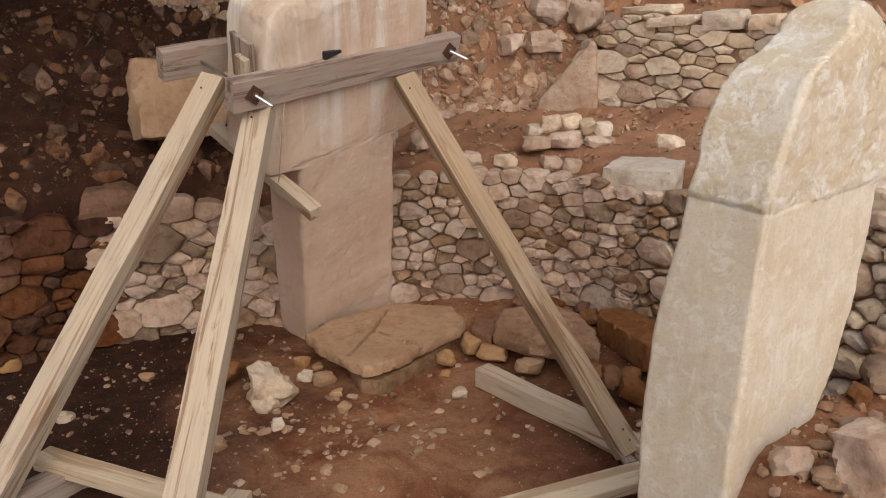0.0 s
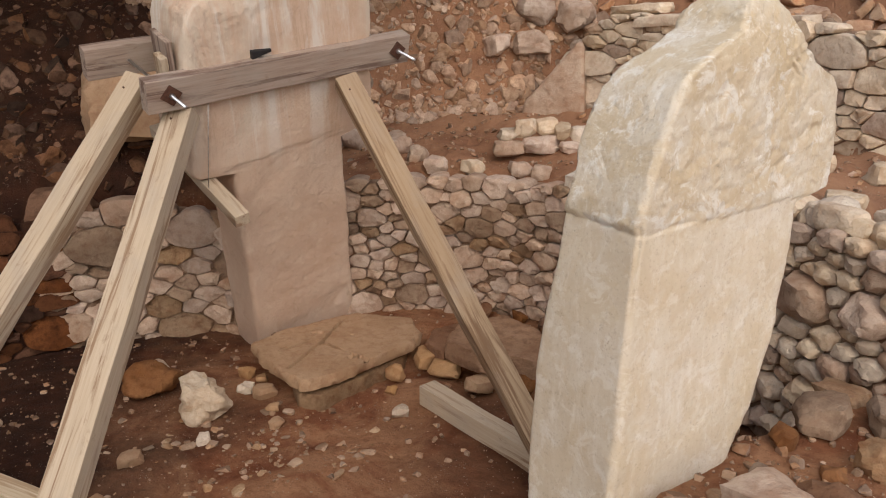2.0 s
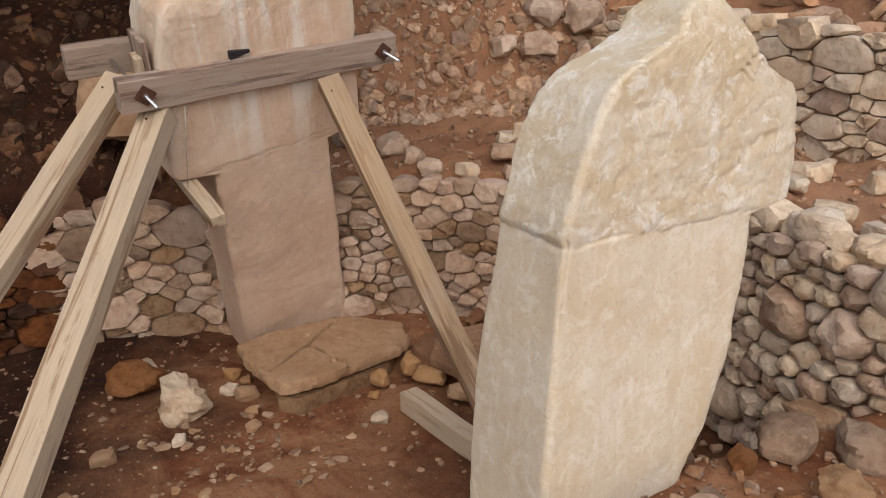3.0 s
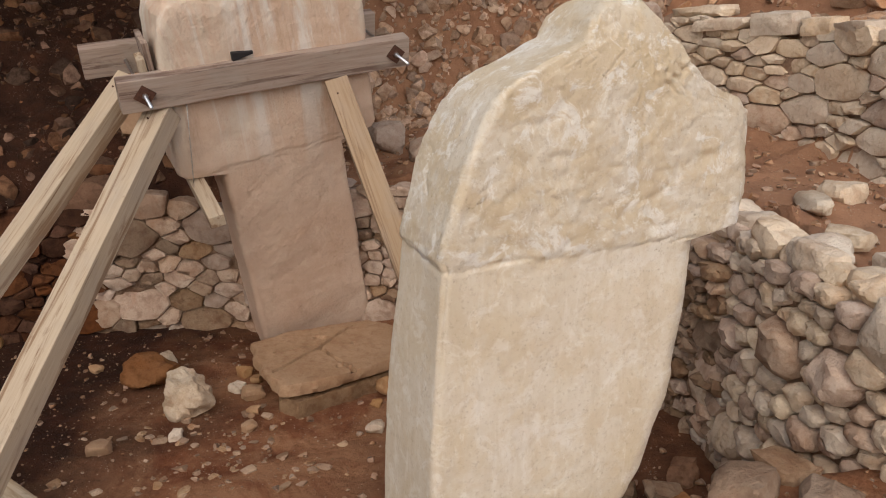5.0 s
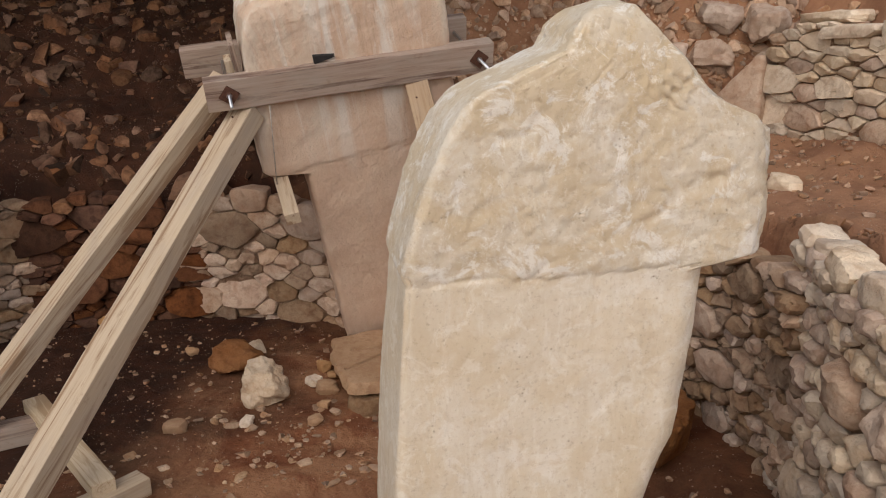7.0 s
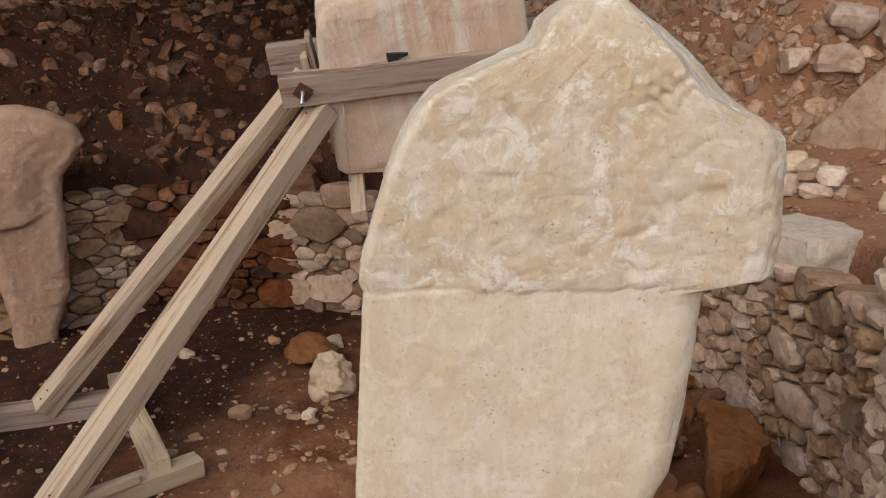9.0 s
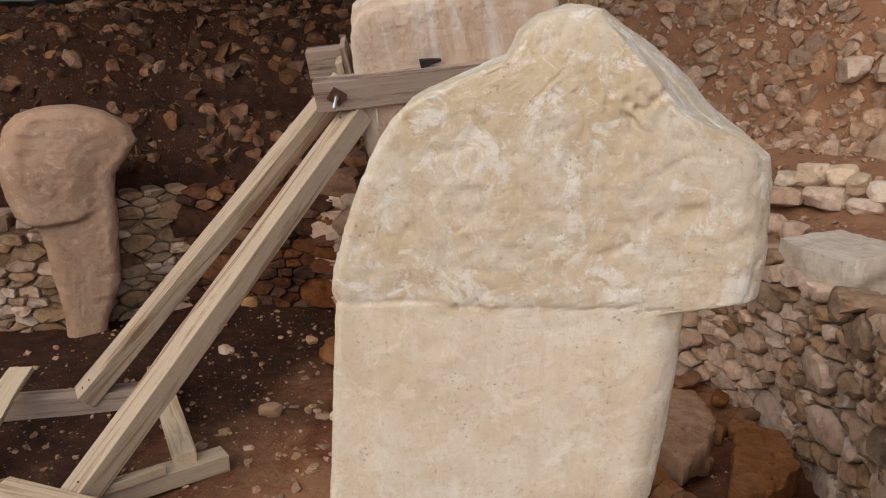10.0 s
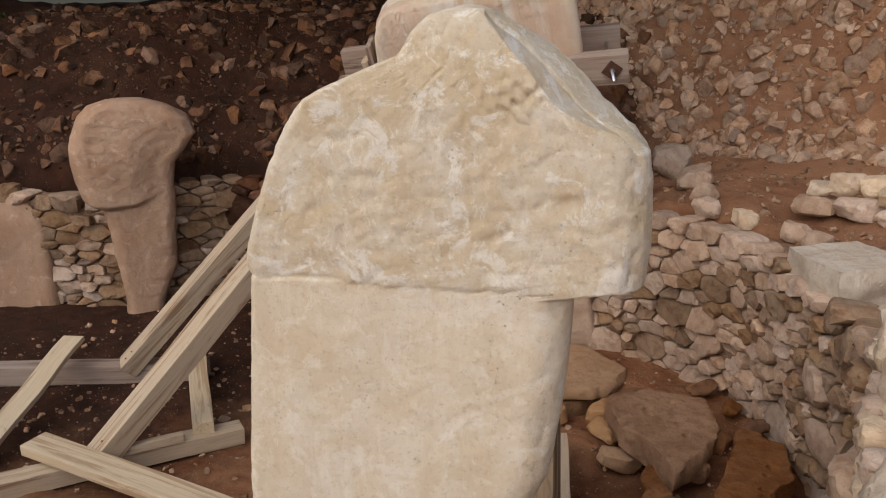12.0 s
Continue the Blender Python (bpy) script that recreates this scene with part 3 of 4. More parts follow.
PIT = WALL_W + WALL_N[1:] + WALL_E[1:] + [(3.9, 2.0), (4.2, 0.3), (3.4, -1.8), (0.5, -2.8), (-3.0, -2.2), (-5.0, 0.2)]
UPPER = [(-9, 6.2), (-3.2, 7.35), (-1.6, 7.45), (-0.1, 7.72), (0.7, 7.82), (1.45, 7.85), (1.55, 7.6), (2.0, 7.15), (2.55, 6.72), (2.8, 6.2), (3.3, 5.4), (4.2, 4.6), (6.0, 3.5), (9, 2.0), (9, -12), (-9, -12)]


def ground_height(x, y):
    sd = signed_distance(x, y, PIT)
    up = signed_distance(x, y, UPPER)
    # the dug floor
    q = -0.49 * x + 0.87 * y
    east = smoothstep(0.75, 1.25, x)
    bank_a = 0.8 * (1 - smoothstep(0.7, 1.65, q))
    bank_b = 0.84 * (1 - smoothstep(1.82, 2.25, q))
    floor = bank_a * (1 - east) + bank_b * east
    floor = floor + 0.17 * smoothstep(-0.75, -0.25, sd) * smoothstep(-0.9, -0.1, x) * (1 - floor)
    floor = floor + 0.025 * fbm(x, y, 1.3, 3) + 0.012 * fbm(x, y, 6.0, 9)
    # the ground beyond the ring
    terr = np.interp(x, [-1.6, -0.5, 1.0, 2.0], [1.02, 1.16, 1.22, 1.42]) + 0.1 * np.clip(y - 6.0, 0, 1.6)
    west = np.interp(sd, [0.1, 0.35, 0.65, 1.1, 1.5, 2.0, 2.6, 6.0], [0.0, 0.28, 0.48, 0.62, 1.0, 1.32, 1.4, 1.42])
    west = west * (1 - smoothstep(-1.9, -0.9, x))
    outer = terr + west
    lip = smoothstep(0.0, 0.42, up)
    high = np.interp(x, [-6.0, -3.0, -1.0], [2.36, 2.7, 2.95]) + 0.02 * np.clip(up, 0, 4)
    stepped = np.where(x > 1.5, np.interp(up, [0.0, 0.1, 0.75, 1.15], [1.5, 2.2, 2.24, 3.0]), outer + (high - outer) * lip)
    wide = smoothstep(1.4, 1.6, x)
    backed = (outer + (high - outer) * lip) * (1 - wide) + np.where(up > 0, stepped, outer) * wide
    outer = np.where(up > 0, np.maximum(outer, backed), outer)
    outer = outer + 0.05 * fbm(x, y, 1.1, 21) + 0.035 * fbm(x, y, 4.5, 33)
    outer = outer - 0.04 * np.clip(np.hypot(x, y - 4) - 9, 0, 400)
    t = smoothstep(0.10, 0.22, sd)
    return floor * (1 - t) + outer * t


def axis(lo, hi, step, far):
    mid = np.arange(lo, hi + step / 2, step)
    out, d = [], step
    x = hi
    while x < far:
        d *= 1.35
        x += d
        out.append(x)
    left = [lo - (v - hi) for v in out][::-1]
    return np.concatenate((left, mid, out))


gx, gy = axis(-6.5, 4.5, 0.045, 900), axis(-0.5, 9.0, 0.045, 900)
GX, GY = np.meshgrid(gx, gy)
GZ = ground_height(GX, GY)
nx, ny = len(gx), len(gy)
idx = np.arange(nx * ny).reshape(ny, nx)
quads = np.stack((idx[:-1, :-1], idx[:-1, 1:], idx[1:, 1:], idx[1:, :-1]), -1).reshape(-1, 4)
gmesh = bpy.data.meshes.new("ground")
gmesh.from_pydata(np.stack((GX, GY, GZ), -1).reshape(-1, 3).tolist(), [], quads.tolist())
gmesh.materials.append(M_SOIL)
gmesh.polygons.foreach_set("use_smooth", [True] * len(gmesh.polygons))
ground = new("ground", gmesh)
tagged(ground, "reddish brown trodden earth of the dig, shade painted into its dark moist places", "ground", kind="structure")


SD_PIT, SD_UPPER = signed_distance(GX, GY, PIT), signed_distance(GX, GY, UPPER)


def lookup(grid, x, y):
    """A value of a grid over the plan, between its nodes."""
    i = min(max(int(np.searchsorted(gx, x)) - 1, 0), nx - 2)
    j = min(max(int(np.searchsorted(gy, y)) - 1, 0), ny - 2)
    fx, fy = (x - gx[i]) / (gx[i + 1] - gx[i]), (y - gy[j]) / (gy[j + 1] - gy[j])
    return float((grid[j, i] * (1 - fx) + grid[j, i + 1] * fx) * (1 - fy) + (grid[j + 1, i] * (1 - fx) + grid[j + 1, i + 1] * fx) * fy)


def ground_at(x, y):
    return lookup(GZ, x, y)


def ground_normal(x, y, e=0.06):
    zx = (ground_at(x + e, y) - ground_at(x - e, y)) / (2 * e)
    zy = (ground_at(x, y + e) - ground_at(x, y - e)) / (2 * e)
    return Vector((-zx, -zy, 1)).normalized()


# ---- unseen sheet added overhead to shade the west and back -----------
bm = box_bm(16.0, 14.0, 0.12, 0.01)
# southern wing, added to block more light from the west side
wing = box_bm(12.0, 8.0, 0.12, 0.01)
wing.transform(Matrix.Translation((-4.2, -11.0, 0)))
wing_mesh = bpy.data.meshes.new("wing")
wing.to_mesh(wing_mesh)
wing.free()
bm.from_mesh(wing_mesh)
bpy.data.meshes.remove(wing_mesh)
roof = part("ceiling", bm, plain_material("shade_sheet", (0.42, 0.40, 0.37), 0.6, 0.0, 2.0, 0.15), None, "", pose(-7.4, 10.6, 4.9, 4, 0, 0))
tagged(roof, "unseen grey sheet added overhead to shade the west and back", "roof", kind="structure")

# ---- dry-stone walls ---------------------------------------------------
line_w, line_n, line_e = Line(WALL_W), Line(WALL_N), Line(WALL_E)
WEST_TOP = lambda s: 1.0 + 0.06 * math.sin(s * 3)
masonry("wall_west_1", "dry-stone ring wall of brownish limestone blocks between pillars", Line([(-4.75, 2.3), (-4.3, 3.1), (-3.75, 3.55), (-3.5, 4.15), (-3.36, 4.66)]),
        lambda s: 0.0, WEST_TOP, (0.03, 0.10), 2.0, 0.1, 11, M_TAN, M_WALL, odd_share=0.35)
masonry("wall_west_2", "slumped dry-stone ring wall, earth stain and shade in its dark colour", Line([(-3.36, 4.66), (-2.9, 5.1), (-2.46, 5.44)]),
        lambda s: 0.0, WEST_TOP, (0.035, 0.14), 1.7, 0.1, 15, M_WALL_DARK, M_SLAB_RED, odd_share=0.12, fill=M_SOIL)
masonry("wall_west_3", "dry-stone ring wall of pale limestone blocks beside a pillar", Line([(-2.46, 5.44), (-1.75, 5.7), (-1.3, 5.8), (-1.0, 5.62)]),
        lambda s: 0.0, WEST_TOP, (0.046, 0.145), 1.6, 0.1, 18, M_WALL, M_TAN, odd_share=0.25)
masonry("wall_north_1", "dry-stone ring wall of fitted beige limestone pieces", Line(WALL_N[1:7]),
        lambda s: 0.16, lambda s: float(np.interp(s, [0, 1.2, 2.2], [1.18, 1.24, 1.24])), (0.034, 0.115), 1.5, 0.13, 12, M_WALL, M_TAN, odd_share=0.22)
masonry("wall_north_2", "dry-stone ring wall of tan limestone dusted with red earth", Line(WALL_N[6:]),
        lambda s: 0.16, lambda s: float(np.interp(s, [0, 0.8, 1.2], [1.2, 1.27, 1.38])), (0.033, 0.12), 1.45, 0.1, 17, M_TAN, M_WALL, 0.05, 0.007, odd_share=0.25, face=((1.0, 0.25), (0.92, 0.68), (0.7, 0.94), (0.35, 1.08)))
masonry("wall_east", "dry-stone ring wall of large rounded limestone boulders", line_e,
        lambda s: float(np.interp(s, [0, 1.2], [0.15, 0.5])), lambda s: 1.44, (0.036, 0.145), 1.3, 0.02, 13, M_WALL_PALE, M_WALL, 0.075, 0.007, 1, 0.3, chop=0.6,
        face=((0.99, 0.2), (0.9, 0.62), (0.68, 0.92), (0.34, 1.08)))
line_u = Line([(1.5, 7.62), (1.98, 7.15), (2.52, 6.7), (2.78, 6.18), (3.3, 5.4), (4.2, 4.6)])
masonry("wall_upper", "pale dry-stone terrace wall of flat limestone slabs", line_u,
        lambda s: 1.38, lambda s: 2.24 + 0.06 * math.sin(s * 4), (0.035, 0.12), 2.0, 0.0, 14, M_WALL_PALE, M_WALL)

# ---- the free-standing T-shaped pillar ---------------------------------
NP_ROWS = [(0.0, -0.14, 0.38, 0, 0.40), (0.60, -0.155, 0.42, 0, 0.40), (0.83, -0.155, 0.5, 0, 0.41), (1.03, -0.147, 0.61, 0, 0.41), (1.26, -0.138, 0.695, 0, 0.40), (1.45, -0.128, 0.718, 0, 0.375), (1.6, -0.12, 0.73, 0, 0.35),
           (1.78, -0.106, 0.735, 0, 0.335), (1.793, -0.104, 0.79, 0.0, 0.335), (1.815, -0.111, 0.90, -0.002, 0.33), (1.87, -0.104, 0.905, -0.002, 0.32), (1.93, -0.088, 0.91, -0.002, 0.315), (2.03, -0.056, 0.905, -0.002, 0.33), (2.09, -0.034, 0.90, -0.002, 0.325), (2.15, -0.006, 0.89, 0, 0.315, 0.0),
           (2.19, 0.014, 0.87, 0, 0.31, 0.04), (2.215, 0.032, 0.85, 0, 0.30, 0.11), (2.25, 0.06, 0.815, 0.0, 0.285, 0.14), (2.275, 0.1, 0.79, 0.002, 0.275, 0.138), (2.30, 0.155, 0.765, 0.005, 0.265, 0.135), (2.34, 0.245, 0.72, 0.01, 0.275, 0.12), (2.356, 0.288, 0.70, 0.014, 0.28, 0.12),
           (2.38, 0.308, 0.672, 0.02, 0.285, 0.115), (2.41, 0.322, 0.62, 0.03, 0.28, 0.09), (2.435, 0.345, 0.57, 0.04, 0.265, 0.06), (2.452, 0.365, 0.54, 0.055, 0.25, 0.045), (2.464, 0.40, 0.515, 0.075, 0.23, 0.02)]


def np_relief(x, y, z, ny):
    """Ragged crack below the head, the flaked and pitted head, chipped edges, the smoother shaft."""
    p = Vector((x, y, z))
    crack = 1.792 + 0.012 * noise.noise(Vector((x * 6, y * 6, 0))) + 0.006 * noise.noise(Vector((x * 31, y * 31, 5))) + 0.02 * max(0.0, x - 0.5)
    edge = max(0.0, 1 - abs(abs(ny) - 0.7) / 0.5) if abs(ny) > 0.02 else 0.0
    d = 0.0
    if abs(z - crack) < 0.03:
        d = -(0.002 + 0.008 * abs(noise.noise(p * 9))) * math.exp(-((z - crack) / 0.0045) ** 2)
    if z > crack:
        flake = abs(noise.noise(p * 13 + Vector((3, 1, 7))))
        d += 0.003 * noise.noise(p * 4) + 0.0022 * min(flake, 0.1) / 0.1 + 0.0022 * noise.noise(p * 29) + 0.0022 * abs(noise.noise(p * 52)) + 0.0016 * noise.noise(p * 88)
        d -= edge * (0.022 * max(0.0, noise.noise(p * 7)) + 0.014 * max(0.0, noise.noise(p * 22)))
        front = ny < -0.5 or abs(ny) < 0.02
        # ragged diagonal flaws across the right half of the head
        for ax, az, slope, x0, x1, wide in ((0.42, 1.885, 0.62, 0.44, 0.62, 0.016), (0.60, 1.98, 0.45, 0.56, 0.80, 0.010)):
            f = (x - ax) * slope - (z - az) + 0.035 * noise.noise(p * 10) + 0.012 * noise.noise(p * 33)
            if front and x0 < x < x1 and abs(f) < 0.06:
                d -= (0.007 + 0.012 * max(0.0, noise.noise(p * 45))) * max(0.0, noise.noise(p * 13 + Vector((4, 4, 4))) + 0.35) * math.exp(-(f / wide) ** 2)
        g = ((x - 0.59) / 0.11) ** 2 + ((z - 2.27) / 0.06) ** 2
        if front and g < 1:
            d -= 0.028 * (1 - g) * max(0.0, noise.noise(p * 52) + 0.02)
    else:
        d += 0.0012 * (noise.noise(p * 14) + noise.noise(p * 40)) - edge * (0.012 * max(0.0, noise.noise(p * 6)) + 0.006 * max(0.0, noise.noise(p * 24)))
    return d


bm = loft(NP_ROWS, 0.007, 140, 50, 0.022, 0.1, (0.006, 2.6, 0.001, 21.0), np_relief, 3.0)
near_pillar = part("t_pillar", bm, M_NP, smooth=True, m=axes((1.164, 2.605, 0.0), (0.787, 0.617, 0), (0, 0, 1)))
tagged(near_pillar, "pale cream limestone T-shaped pillar with cracked broken head", "pillar")

# ---- the braced leaning pillar -----------------------------------------
FU, FV, FW = Vector((0.738, 0.645, 0.197)), Vector((-0.670, 0.667, 0.325)), Vector((0.078, -0.372, 0.925))
FO = Vector((-0.995, 5.365, 0.143))


def fp(u, v, w):
    return FO + FU * u + FV * v + FW * w


FP_ROWS = [(-0.45, 0.03, 0.82, 0, 0.4), (0, 0.01, 0.81, 0, 0.40), (0.7, 0.0, 0.79, 0, 0.40), (1.40, 0.0, 0.77, 0, 0.41), (1.425, -0.12, 0.88, 0, 0.42), (1.445, -0.23, 0.98, -0.006, 0.42), (1.48, -0.262, 1.0, -0.008, 0.42),
           (1.9, -0.225, 0.985, -0.008, 0.42), (2.3, -0.175, 0.985, -0.005, 0.42), (2.40, -0.155, 0.98, 0.0, 0.42), (2.46, -0.10, 0.96, 0.02, 0.4), (2.485, 0.0, 0.93, 0.05, 0.37)]


def fp_relief(x, y, z, ny):
    """Joint crack at the neck, flaking along the upper edges, shallow dents."""
    p = Vector((x, y, z))
    d = 0.0015 * noise.noise(p * 30)
    f = z - 1.44 - 0.02 * x + 0.02 * noise.noise(p * 5)
    if ny < -0.5 and abs(f) < 0.02 and -0.05 < x < 0.8:
        d -= 0.007 * math.exp(-(f / 0.007) ** 2)
    if z > 2.15:
        d -= float(smoothstep(2.15, 2.45, z)) * (0.035 * max(0.0, noise.noise(p * 6)) + 0.012 * abs(noise.noise(p * 19)))
    return d


bm = loft(FP_ROWS, 0.012, 100, 36, 0.035, None, (0.012, 3.0, 0.003, 15.0), fp_relief, 11.0)
fm = Matrix((FU, FV, FW)).transposed().to_4x4()
fm.translation = FO
braced = part("t_pillar", bm, M_FP, smooth=True, m=fm)
tagged(braced, "beige leaning T-shaped limestone pillar streaked with rust, clamped by timbers", "pillar")

# ---- pillars in the ring wall on the far side --------------------------
LP_ROWS = [(-0.2, -0.1, 0.16, 0, 0.3), (0.1, -0.1, 0.2, 0, 0.32), (0.4, -0.13, 0.31, 0, 0.34), (0.9, -0.18, 0.33, 0, 0.36), (0.93, -0.19, 0.33, 0.0, 0.36), (0.95, -0.22, 0.33, 0.0, 0.37), (0.99, -0.25, 0.33, 0.0, 0.37), (1.1, -0.29, 0.33, 0.0, 0.38),
           (1.3, -0.328, 0.36, 0.0, 0.40), (1.42, -0.33, 0.45, 0.0, 0.4), (1.54, -0.318, 0.52, 0.0, 0.4), (1.66, -0.28, 0.47, 0.0, 0.38), (1.75, -0.2, 0.34, 0.02, 0.34), (1.81, -0.07, 0.18, 0.06, 0.26)]


def lp_relief(x, y, z, ny):
    """The chin of the head: a rounded lip over the stem that dies out towards the right."""
    p = Vector((x, y, z))
    chin = 0.94 + 0.9 * max(0.0, x + 0.08) ** 2 + 0.5 * max(0.0, -0.2 - x) + 0.012 * noise.noise(p * 7)
    lip = 0.05 * (1 - float(smoothstep(0.02, 0.26, x))) * (1 - 0.5 * float(smoothstep(1.35, 1.75, z)))
    d = lip * float(smoothstep(chin - 0.006, chin + 0.05, z)) if ny < 0.2 else 0.0
    return d + 0.004 * noise.noise(p * 26) - 0.006 * max(0.0, noise.noise(p * 17))


bm = loft(LP_ROWS, 0.014, 60, 30, 0.09, None, (0.014, 2.6, 0.004, 13.0), lp_relief, 23.0)
tagged(part("t_pillar", bm, M_LP, smooth=True, m=axes((-3.36, 3.72, 0.0), (0.36, 0.933, 0), (0.04, -0.02, 1)) @ Matrix.Diagonal((1.05, 1.0, 0.96, 1))),
       "worn ochre limestone pillar with a rounded overhanging head", "pillar")
S2_ROWS = [(-0.2, -0.6, 0.27, 0, 0.24), (0.4, -0.6, 0.28, 0, 0.24), (0.75, -0.5, 0.25, 0, 0.22), (0.9, -0.3, 0.15, 0.02, 0.2), (0.95, -0.15, 0.03, 0.05, 0.17)]
bm = loft(S2_ROWS, 0.05, 24, 10, 0.06, None, (0.02, 2.5, 0.004, 12.0), None, 31.0)
tagged(part("standing_slab", bm, M_LP, smooth=True, m=axes((-4.15, 3.02, 0.0), (0.62, 0.78, 0), (0.05, 0.0, 1))),
       "upright rounded stone slab set against the ring wall", "stone slab")
T_ROWS = [(-0.2, -0.30, 0.3, 0, 0.2), (0.05, -0.27, 0.29, 0, 0.18), (0.3, -0.06, 0.27, 0, 0.16), (0.5, 0.12, 0.24, 0.02, 0.14), (0.58, 0.17, 0.22, 0.04, 0.12)]
bm = loft(T_ROWS, 0.04, 18, 8, 0.04, None, (0.015, 3, 0.004, 12.0), None, 41.0)
tagged(part("standing_slab", bm, M_WALL, smooth=True, m=axes((1.16, 7.56, 1.47), (0.92, -0.3, 0), (0.0, 0.1, 1))),
       "triangular grey-beige stone slab leaning at the terrace wall", "stone slab")

# ---- clamp timbers and props of the braced pillar ----------------------
clamp = empty("pillar_clamp", Matrix.Translation(fp(0.4, 0, 1.9)))
tagged(clamp, "weathered timber clamp with steel rods bolted round a pillar head", "clamp")
inv = clamp.matrix_world.inverted()


def clamp_timber(name, a, b, wide, high, mat, up, label="", seed=1):
    a, b = Vector(a), Vector(b)
    bm = box_bm((b - a).length, wide, high, 0.005, 7, 0.006, seed)
    return part(name, bm, mat, clamp, label, inv @ axes((a + b) / 2, b - a, up))


fl, fr = Vector((-1.105, 4.232, 2.032)), Vector((0.112, 5.357, 2.22))
bl, br = Vector((-1.573, 4.566, 2.166)), Vector((-0.219, 5.70, 2.348))
down, inn = FW * -0.09, FV * 0.045
front_beam = clamp_timber("clamp_beam", fl + down + inn, fr + down + inn, 0.09, 0.18, M_WOOD_GREY, FW, "grey weathered front beam", 2)
back_beam = clamp_timber("clamp_beam", bl + down + inn, br + down + inn, 0.09, 0.18, M_WOOD_GREY, FW, "grey weathered rear beam", 3)
for s, (a, b) in enumerate(((fl + (fr - fl) * 0.075, bl + (br - bl) * 0.13), (fl + (fr - fl) * 0.945, bl + (br - bl) * 0.95))):
    a, b = a + down, b + down
    d = (b - a).normalized()
    rod = part("threaded_rod", rod_bm((b - a).length + 0.36, 0.009), M_STEEL, clamp, "shiny zinc threaded rod", inv @ axes((a + b) / 2, d, FW), True)
    for at, side in ((a, -1), (b + d * 0.09, 1)):
        bm = box_bm(0.008, 0.085, 0.085, 0.001)
        part("washer_plate", bm, M_RUST, clamp, "rusty square washer plate", inv @ axes(at + d * (0.004 * side - 0.002), d, FW) @ Matrix.Rotation(radians(45), 4, "X"))
        bm = bmesh.new()
        bmesh.ops.create_cone(bm, cap_ends=True, segments=6, radius1=0.016, radius2=0.016, depth=0.014, matrix=Matrix.Rotation(radians(90), 4, "Y"))
        part("nut", bm, M_STEEL, clamp, "", inv @ axes(at + d * 0.016 * side, d, FW))
clamp_timber("packing_board", fp(-0.235, 0.16, 2.02), fp(-0.235, 0.16, 2.28), 0.03, 0.2, M_WOOD_GREY, FV, "", 5)
clamp_timber("packing_board", fp(-0.275, 0.10, 1.95), fp(-0.275, 0.10, 2.2), 0.04, 0.1, M_WOOD, FV, "", 6)
bm = box_bm(0.12, 0.05, 0.05, 0.004)
for v in bm.verts:
    if v.co.x > 0:
        v.co.z *= 0.3
wedge = part("wedge", bm, M_BLACK, clamp, "black wedge", inv @ axes(fp(0.24, -0.005, 2.13), FU, FW))

strut = timber("support_strut", fp(-0.16, -0.40, 1.385), fp(-0.16, 0.75, 1.385), 0.085, 0.075, M_WOOD, None, FW, "", 9)
tagged(strut, "short sawn timber strut under a pillar head's overhang", "timber")
wa, wb = fp(-0.115, -0.05, 1.95), fp(-0.195, -0.06, 1.42)
wire = part("tie_wire", rod_bm((wb - wa).length, 0.0032, 6), M_WIRE, None, "", axes((wa + wb) / 2, wb - wa, FV), True)
tagged(wire, "thin hanging tie wire from clamp beam to strut", "wire")

PROPS = [("prop", (-1.305, 4.66, 2.01), (-2.2, 3.21, 0.10), 0.14, 0.12, M_WOOD, 4), ("prop", (-1.03, 4.52, 1.86), (-1.16, 2.66, 0.08), 0.15, 0.125, M_WOOD, 5),
         ("prop", (-0.25, 5.10, 1.97), (1.03, 3.84, 0.06), 0.13, 0.11, M_WOOD_BROWN, 6)]
props = []
for nm, a, b, w_, h_, mat, sd_ in PROPS:
    ob = timber(nm, a, b, w_, h_, mat, None, (0, -0.6, 1), "", sd_)
    props.append((ob, axes((Vector(a) + Vector(b)) / 2, Vector(b) - Vector(a), (0, -0.6, 1)), (Vector(b) - Vector(a)).length, w_, h_))
    tagged(ob, "long brown pine prop bracing a leaning pillar" if mat is M_WOOD_BROWN else "long pale sawn pine prop bracing a leaning pillar", "timber", "props of the leaning pillar")

# ground timbers
GROUND_TIMBERS = [("sole_timber", (-2.85, 2.36, 0.06), (-1.93, 3.66, 0.06), 0.13, 0.13, M_WOOD_GREY, "grey sole timber lying on dark earth under a prop"),
                  ("sole_timber", (-1.03, 3.46, 0.05), (-1.32, 2.15, 0.05), 0.13, 0.10, M_WOOD, "sole timber of weathered pine on bare earth"),
                  ("sole_timber", (0.26, 4.78, 0.07), (1.16, 3.80, 0.06), 0.12, 0.13, M_WOOD, "sole timber half sunk in red earth under a prop"),
                  ("sole_timber", (-1.13, 2.74, 0.13), (-1.06, 3.12, 0.125), 0.05, 0.05, M_WOOD, "thin offcut of pine on a sole timber"),
                  ("spacer_timber", (-2.12, 3.66, 0.15), (-1.06, 3.24, 0.13), 0.12, 0.08, M_WOOD_YELLOW, "yellowish pine spacer between two sole timbers"),
                  ("board", (-2.48, 2.97, 0.29), (-1.60, 2.16, 0.08), 0.14, 0.035, M_WOOD_YELLOW, "loose pale board propped on a sole timber"),
                  ("board", (-1.45, 2.44, 0.16), (1.12, 3.56, 0.14), 0.16, 0.06, M_WOOD_YELLOW, "long pale board lying across the dig floor")]
